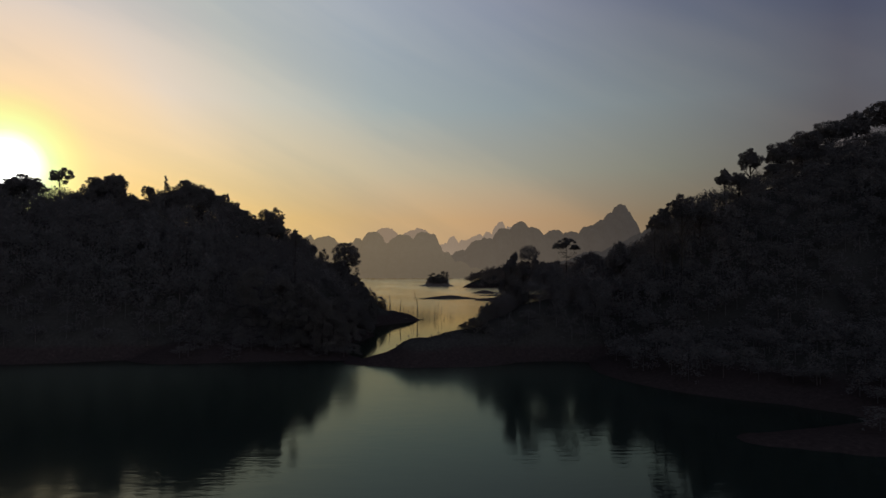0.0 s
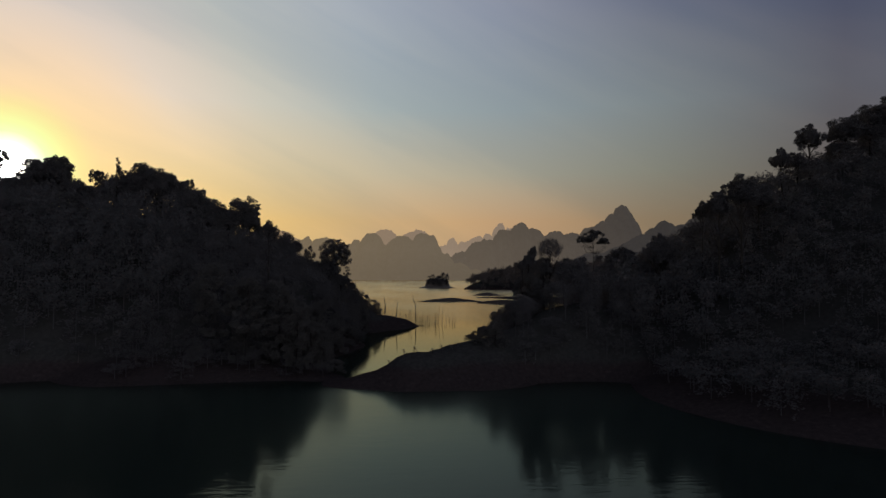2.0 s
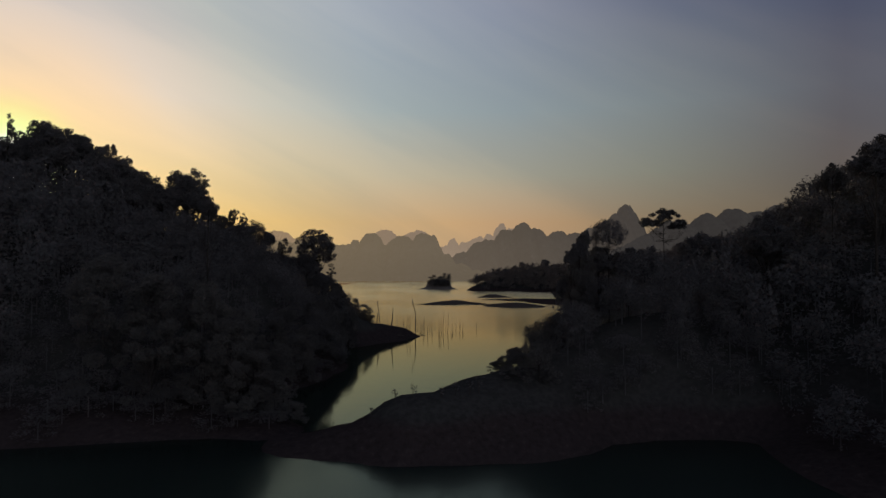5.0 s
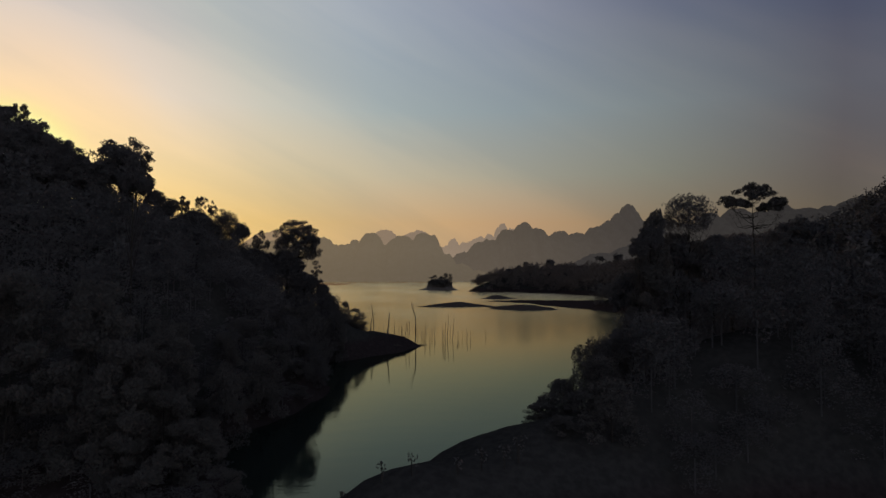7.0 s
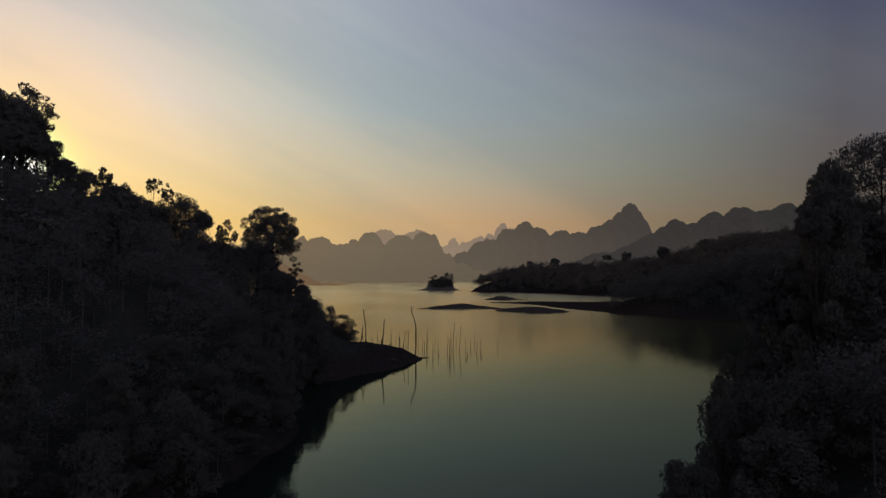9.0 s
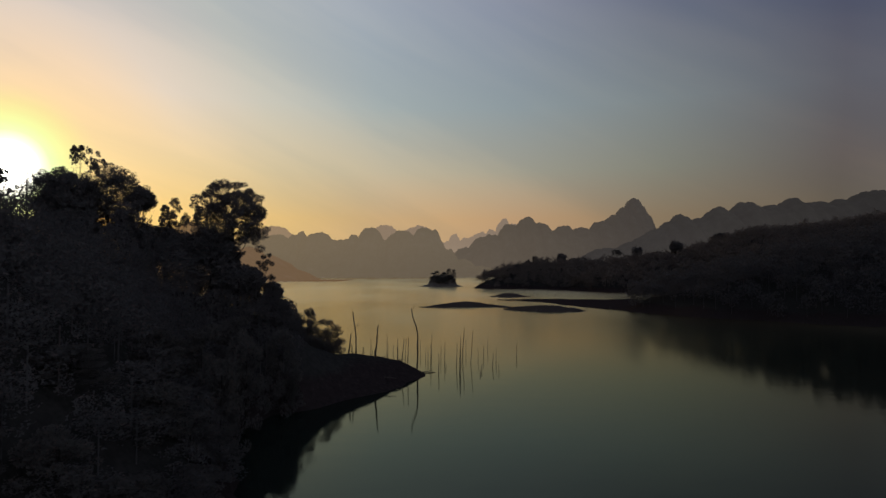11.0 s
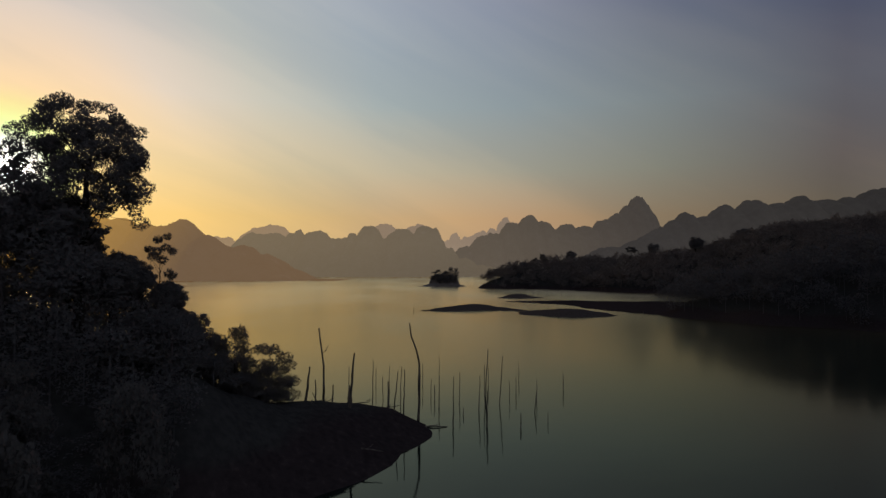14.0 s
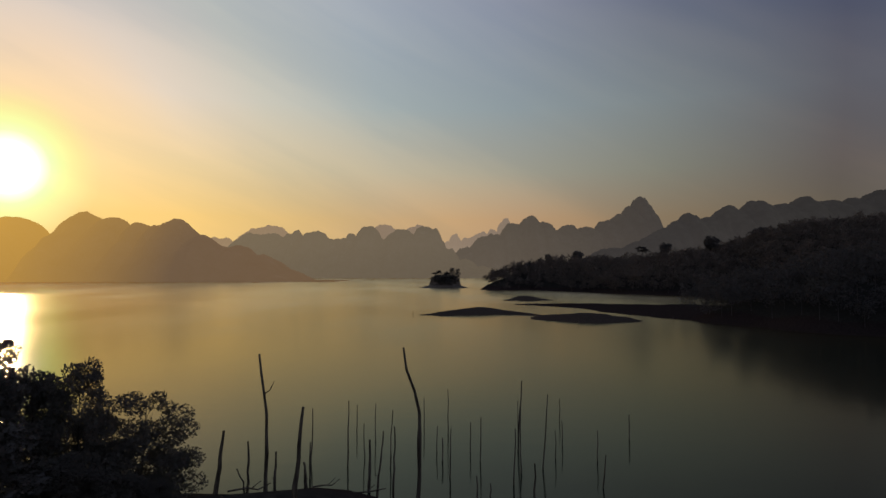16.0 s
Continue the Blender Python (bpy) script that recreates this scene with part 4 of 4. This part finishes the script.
# ---------------------------------------------------------------- drowned trees and driftwood
def dead_tree(x, y, top, lean=(0, 0), bend=0.0, fork=0.0, thick=0.16, label="bare grey dead trunk standing in the shallow water", ground=near_height):
    """A drowned trunk from the lake bed to the height top. lean: metres at the top; bend: sideways kink; fork: a stub branch."""
    rng = np.random.default_rng(int(abs(x * 37 + y * 11)) + 3)
    z = float(ground(np.array([x]), np.array([y]))[0])
    foot = min(z, 0) - 0.8 if z < 0.1 else z - 0.5
    n = 9
    pts, radii = [], []
    for k in range(n):
        s = k / (n - 1)
        kink = bend * (max(0.0, s - 0.62) / 0.38) ** 1.0 * (1 + 0.4 * math.sin(s * 9))
        pts.append((lean[0] * s + kink + rng.uniform(-0.05, 0.05), lean[1] * s + rng.uniform(-0.05, 0.05), foot - z + (top - foot) * s))
        radii.append(max(0.085, thick * 0.8) * (1 - 0.55 * s) * rng.uniform(0.9, 1.1))
    pieces = [tube(pts, radii, 7)]
    if fork:
        start = Vector(pts[6])
        pieces.append(tube([start, start + Vector((fork * 0.6, 0, abs(fork) * 0.4)), start + Vector((fork, 0.1, abs(fork) * 1.3))], [radii[6] * 0.8, radii[6] * 0.5, 0.02], 5))
    for k in range(3):
        start = Vector(pts[3 + k])
        way = Vector((rng.uniform(-1, 1), rng.uniform(-1, 1), 0.5)) * rng.uniform(0.12, 0.3)
        pieces.append(tube([start, start + way], [radii[3 + k] * 0.5, 0.015], 4))
    v, f = joined(pieces)
    ob = mesh_object("dead_tree", v, f, DEADWOOD)
    ob.location = (x, y, z)
    return tagged(ob, label, "dead tree", "drowned trees off the point")


ON_BANK = "bare grey dead trunk standing on the muddy point"
# x, y, top, lean, kink, fork, thickness
for x, y, top, lean, bend, fork, thick in [
        (-4.9, 288, 12.4, (0.25, 0), -1.2, 0.0, 0.24), (-4.9, 289.5, 7.2, (0, 0), 0, 0, 0.13), (-17.6, 279.5, 8.2, (0.5, 0), 0, 0, 0.22), (-18.0, 288, 5.2, (0, 0), 0, 0, 0.18), (-17.7, 292, 11.4, (0.1, 0), -0.6, 0.8, 0.24),
        (-15.7, 287, 4.7, (0.1, 0), 0, 0, 0.18), (-12.6, 279, 9.8, (0.6, 0), 0, 0, 0.24), (-13.1, 286, 4.2, (-0.2, 0), 0, 0, 0.2), (-11.7, 298.4, 6.1, (0, 0), 0.1, 0, 0.12), (-9.1, 292, 4.2, (0.1, 0), 0, 0, 0.22),
        (-7.9, 285.5, 6.6, (0.5, 0), 0, 0, 0.12), (-7.6, 297.9, 5.3, (0, 0), 0.1, 0, 0.1), (-6.7, 286, 6.8, (0.1, 0), 0, 0, 0.12), (-17.0, 284, 4.4, (-0.3, 0), -0.3, 0, 0.1), (-16.4, 277, 5.0, (0, 0), 0, 0, 0.16), (-14.6, 295, 3.2, (0, 0), 0, 0, 0.14)]:
    dead_tree(x, y, top, lean, bend, fork, thick, ON_BANK)
for x, y, top, lean, bend, fork, thick in [
        (-1.9, 309.6, 5.0, (0.05, 0), 0, 0, 0.1), (-3.2, 302.7, 2.6, (0, 0), 0, 0, 0.11), (-2.7, 299.9, 2.2, (0, 0), 0, 0, 0.16), (0.2, 302.7, 3.0, (0, 0), 0, 0, 0.1), (0.8, 299.6, 4.2, (0.2, 0), 0, 0, 0.11),
        (3.2, 293, 4.8, (0.2, 0), 0, 0, 0.12), (5.1, 303, 7.1, (0.1, 0), 0.25, 0, 0.15), (3.4, 284.3, 4.5, (0.2, 0), 0, 0, 0.16), (6.2, 297, 6.9, (0.8, 0), 0, 0, 0.12), (8.4, 300.3, 2.7, (0, 0), 0, 0, 0.1),
        (10, 304.5, 2.6, (0, 0), 0, 0, 0.11), (10.1, 292, 2.8, (0.9, 0), 0, 0, 0.12), (12.3, 299.5, 2.9, (0.05, 0), 0, 0, 0.08), (17.9, 307, 2.6, (0, 0), 0, 0, 0.13), (-0.6, 284.5, 3.6, (0, 0), 0, 0, 0.12), (1.0, 290.5, 1.0, (0, 0), 0, 0, 0.13),
        (8.0, 286.5, 1.2, (0, 0), 0, 0, 0.15), (7.3, 282, 0.9, (0, 0), 0, 0, 0.17), (11.4, 286.5, 1.3, (0, 0), 0, 0, 0.1), (-2.2, 295, 4.4, (0.1, 0), 0, 0, 0.09), (-9.8, 307, 4.0, (0, 0), 0, 0, 0.09), (-4.6, 312, 3.6, (0, 0), 0, 0, 0.1),
        (4.4, 296, 5.8, (-0.1, 0), 0, 0, 0.11), (-12.3, 311, 3.0, (0, 0), 0, 0, 0.1), (-10.4, 301, 3.3, (0, 0), 0, 0, 0.1), (-15.5, 300, 5.0, (0.2, 0), 0, 0, 0.12), (6.4, 312, 3.2, (0, 0), 0, 0, 0.1), (12, 315, 2.8, (0, 0), 0, 0, 0.1)]:
    dead_tree(x, y, top, lean, bend, fork, thick)
FAR_STICK = "bare dead trunk standing in the shallows off a sandbar"
for x, y, top in [(49, 455, 2.4), (76, 467, 2.2), (60, 480, 1.9), (88, 468, 2.0), (103, 470, 2.6), (-10.5, 498, 2.2), (70, 640, 4.5), (83, 655, 5.5), (95, 660, 5.0), (98, 648, 4.0), (58, 522, 2.5), (110, 640, 3.5), (28, 940, 2.5), (47, 946, 3.0)]:
    dead_tree(x, y, top, thick=0.22, label=FAR_STICK, ground=far_height)


def driftwood(x, y, points, radius):
    z = max(0.0, float(near_height(np.array([x]), np.array([y]))[0]))
    v, f = tube(points, [radius * (1 - 0.6 * k / (len(points) - 1)) for k in range(len(points))], 6)
    side = Vector(points[1]).lerp(Vector(points[2]), 0.4)
    w, g = tube([side, side + Vector((0.5, 0.5, 0.35))], [radius * 0.5, 0.02], 5)
    v, f = joined([(v, f), (w, g)])
    ob = mesh_object("driftwood", v, f, DEADWOOD)
    ob.location = (x, y, z)
    tagged(ob, "fallen bare branch lying on the muddy point", "driftwood", "driftwood on the point")


driftwood(-3.6, 284.5, [(-0.6, 0, 0.05), (0.5, 0.1, 0.15), (1.4, 0.0, 0.1), (2.3, 0.2, 0.02)], 0.13)
driftwood(-8.5, 285, [(-1.2, 0.2, 0.05), (-0.4, 0, 0.16), (0.5, 0.2, 0.2), (1.3, 0.1, 0.4)], 0.09)
driftwood(-11.5, 284, [(-0.8, 0, 0.08), (0, 0.2, 0.14), (0.6, 0, 0.2), (1.1, 0.1, 0.6)], 0.07)
driftwood(-16.3, 281, [(-1.0, 0, 0.1), (0.2, 0.2, 0.25), (1.0, 0, 0.2), (1.8, 0.1, 0.6)], 0.08)
driftwood(-10, 270, [(-1.2, 0.6, 0.08), (0, 0.2, 0.14), (1.0, -0.1, 0.1), (1.9, -0.5, 0.05)], 0.1)


def seedling(x, y, height):
    rng = np.random.default_rng(int(abs(x * 91 + y * 17)))
    z = float(near_height(np.array([x]), np.array([y]))[0])
    base = new("seedling")
    base.location = (x, y, z)
    stems = [tube([(0, 0, -0.2), (rng.uniform(-0.15, 0.15), 0, height * 0.5), (rng.uniform(-0.35, 0.35), rng.uniform(-0.2, 0.2), height * rng.uniform(0.8, 1))], [0.035, 0.025, 0.01], 4) for _ in range(3)]
    v, f = joined(stems)
    mesh_object("stem", v, f, BARK, base)
    lv, lf = leaf_cloud(rng, [(0, 0, height * 0.7), (0.2, 0, height * 0.45)], [height * 0.28, height * 0.2], 26, 0.2)
    mesh_object("foliage", lv, lf, LEAF_DRY, base)
    tagged(base, "spindly seedling growing on the bare spit", "seedling", "seedlings on the spit")


for x, y, height in [(-4.6, 150.5, 1.5), (-2.4, 150.8, 1.7), (1.0, 151, 1.4), (2.8, 151.5, 1.8), (4.6, 152, 2.2), (5.8, 153, 2.6), (-7.5, 151, 0.8)]:
    seedling(x, y, height)
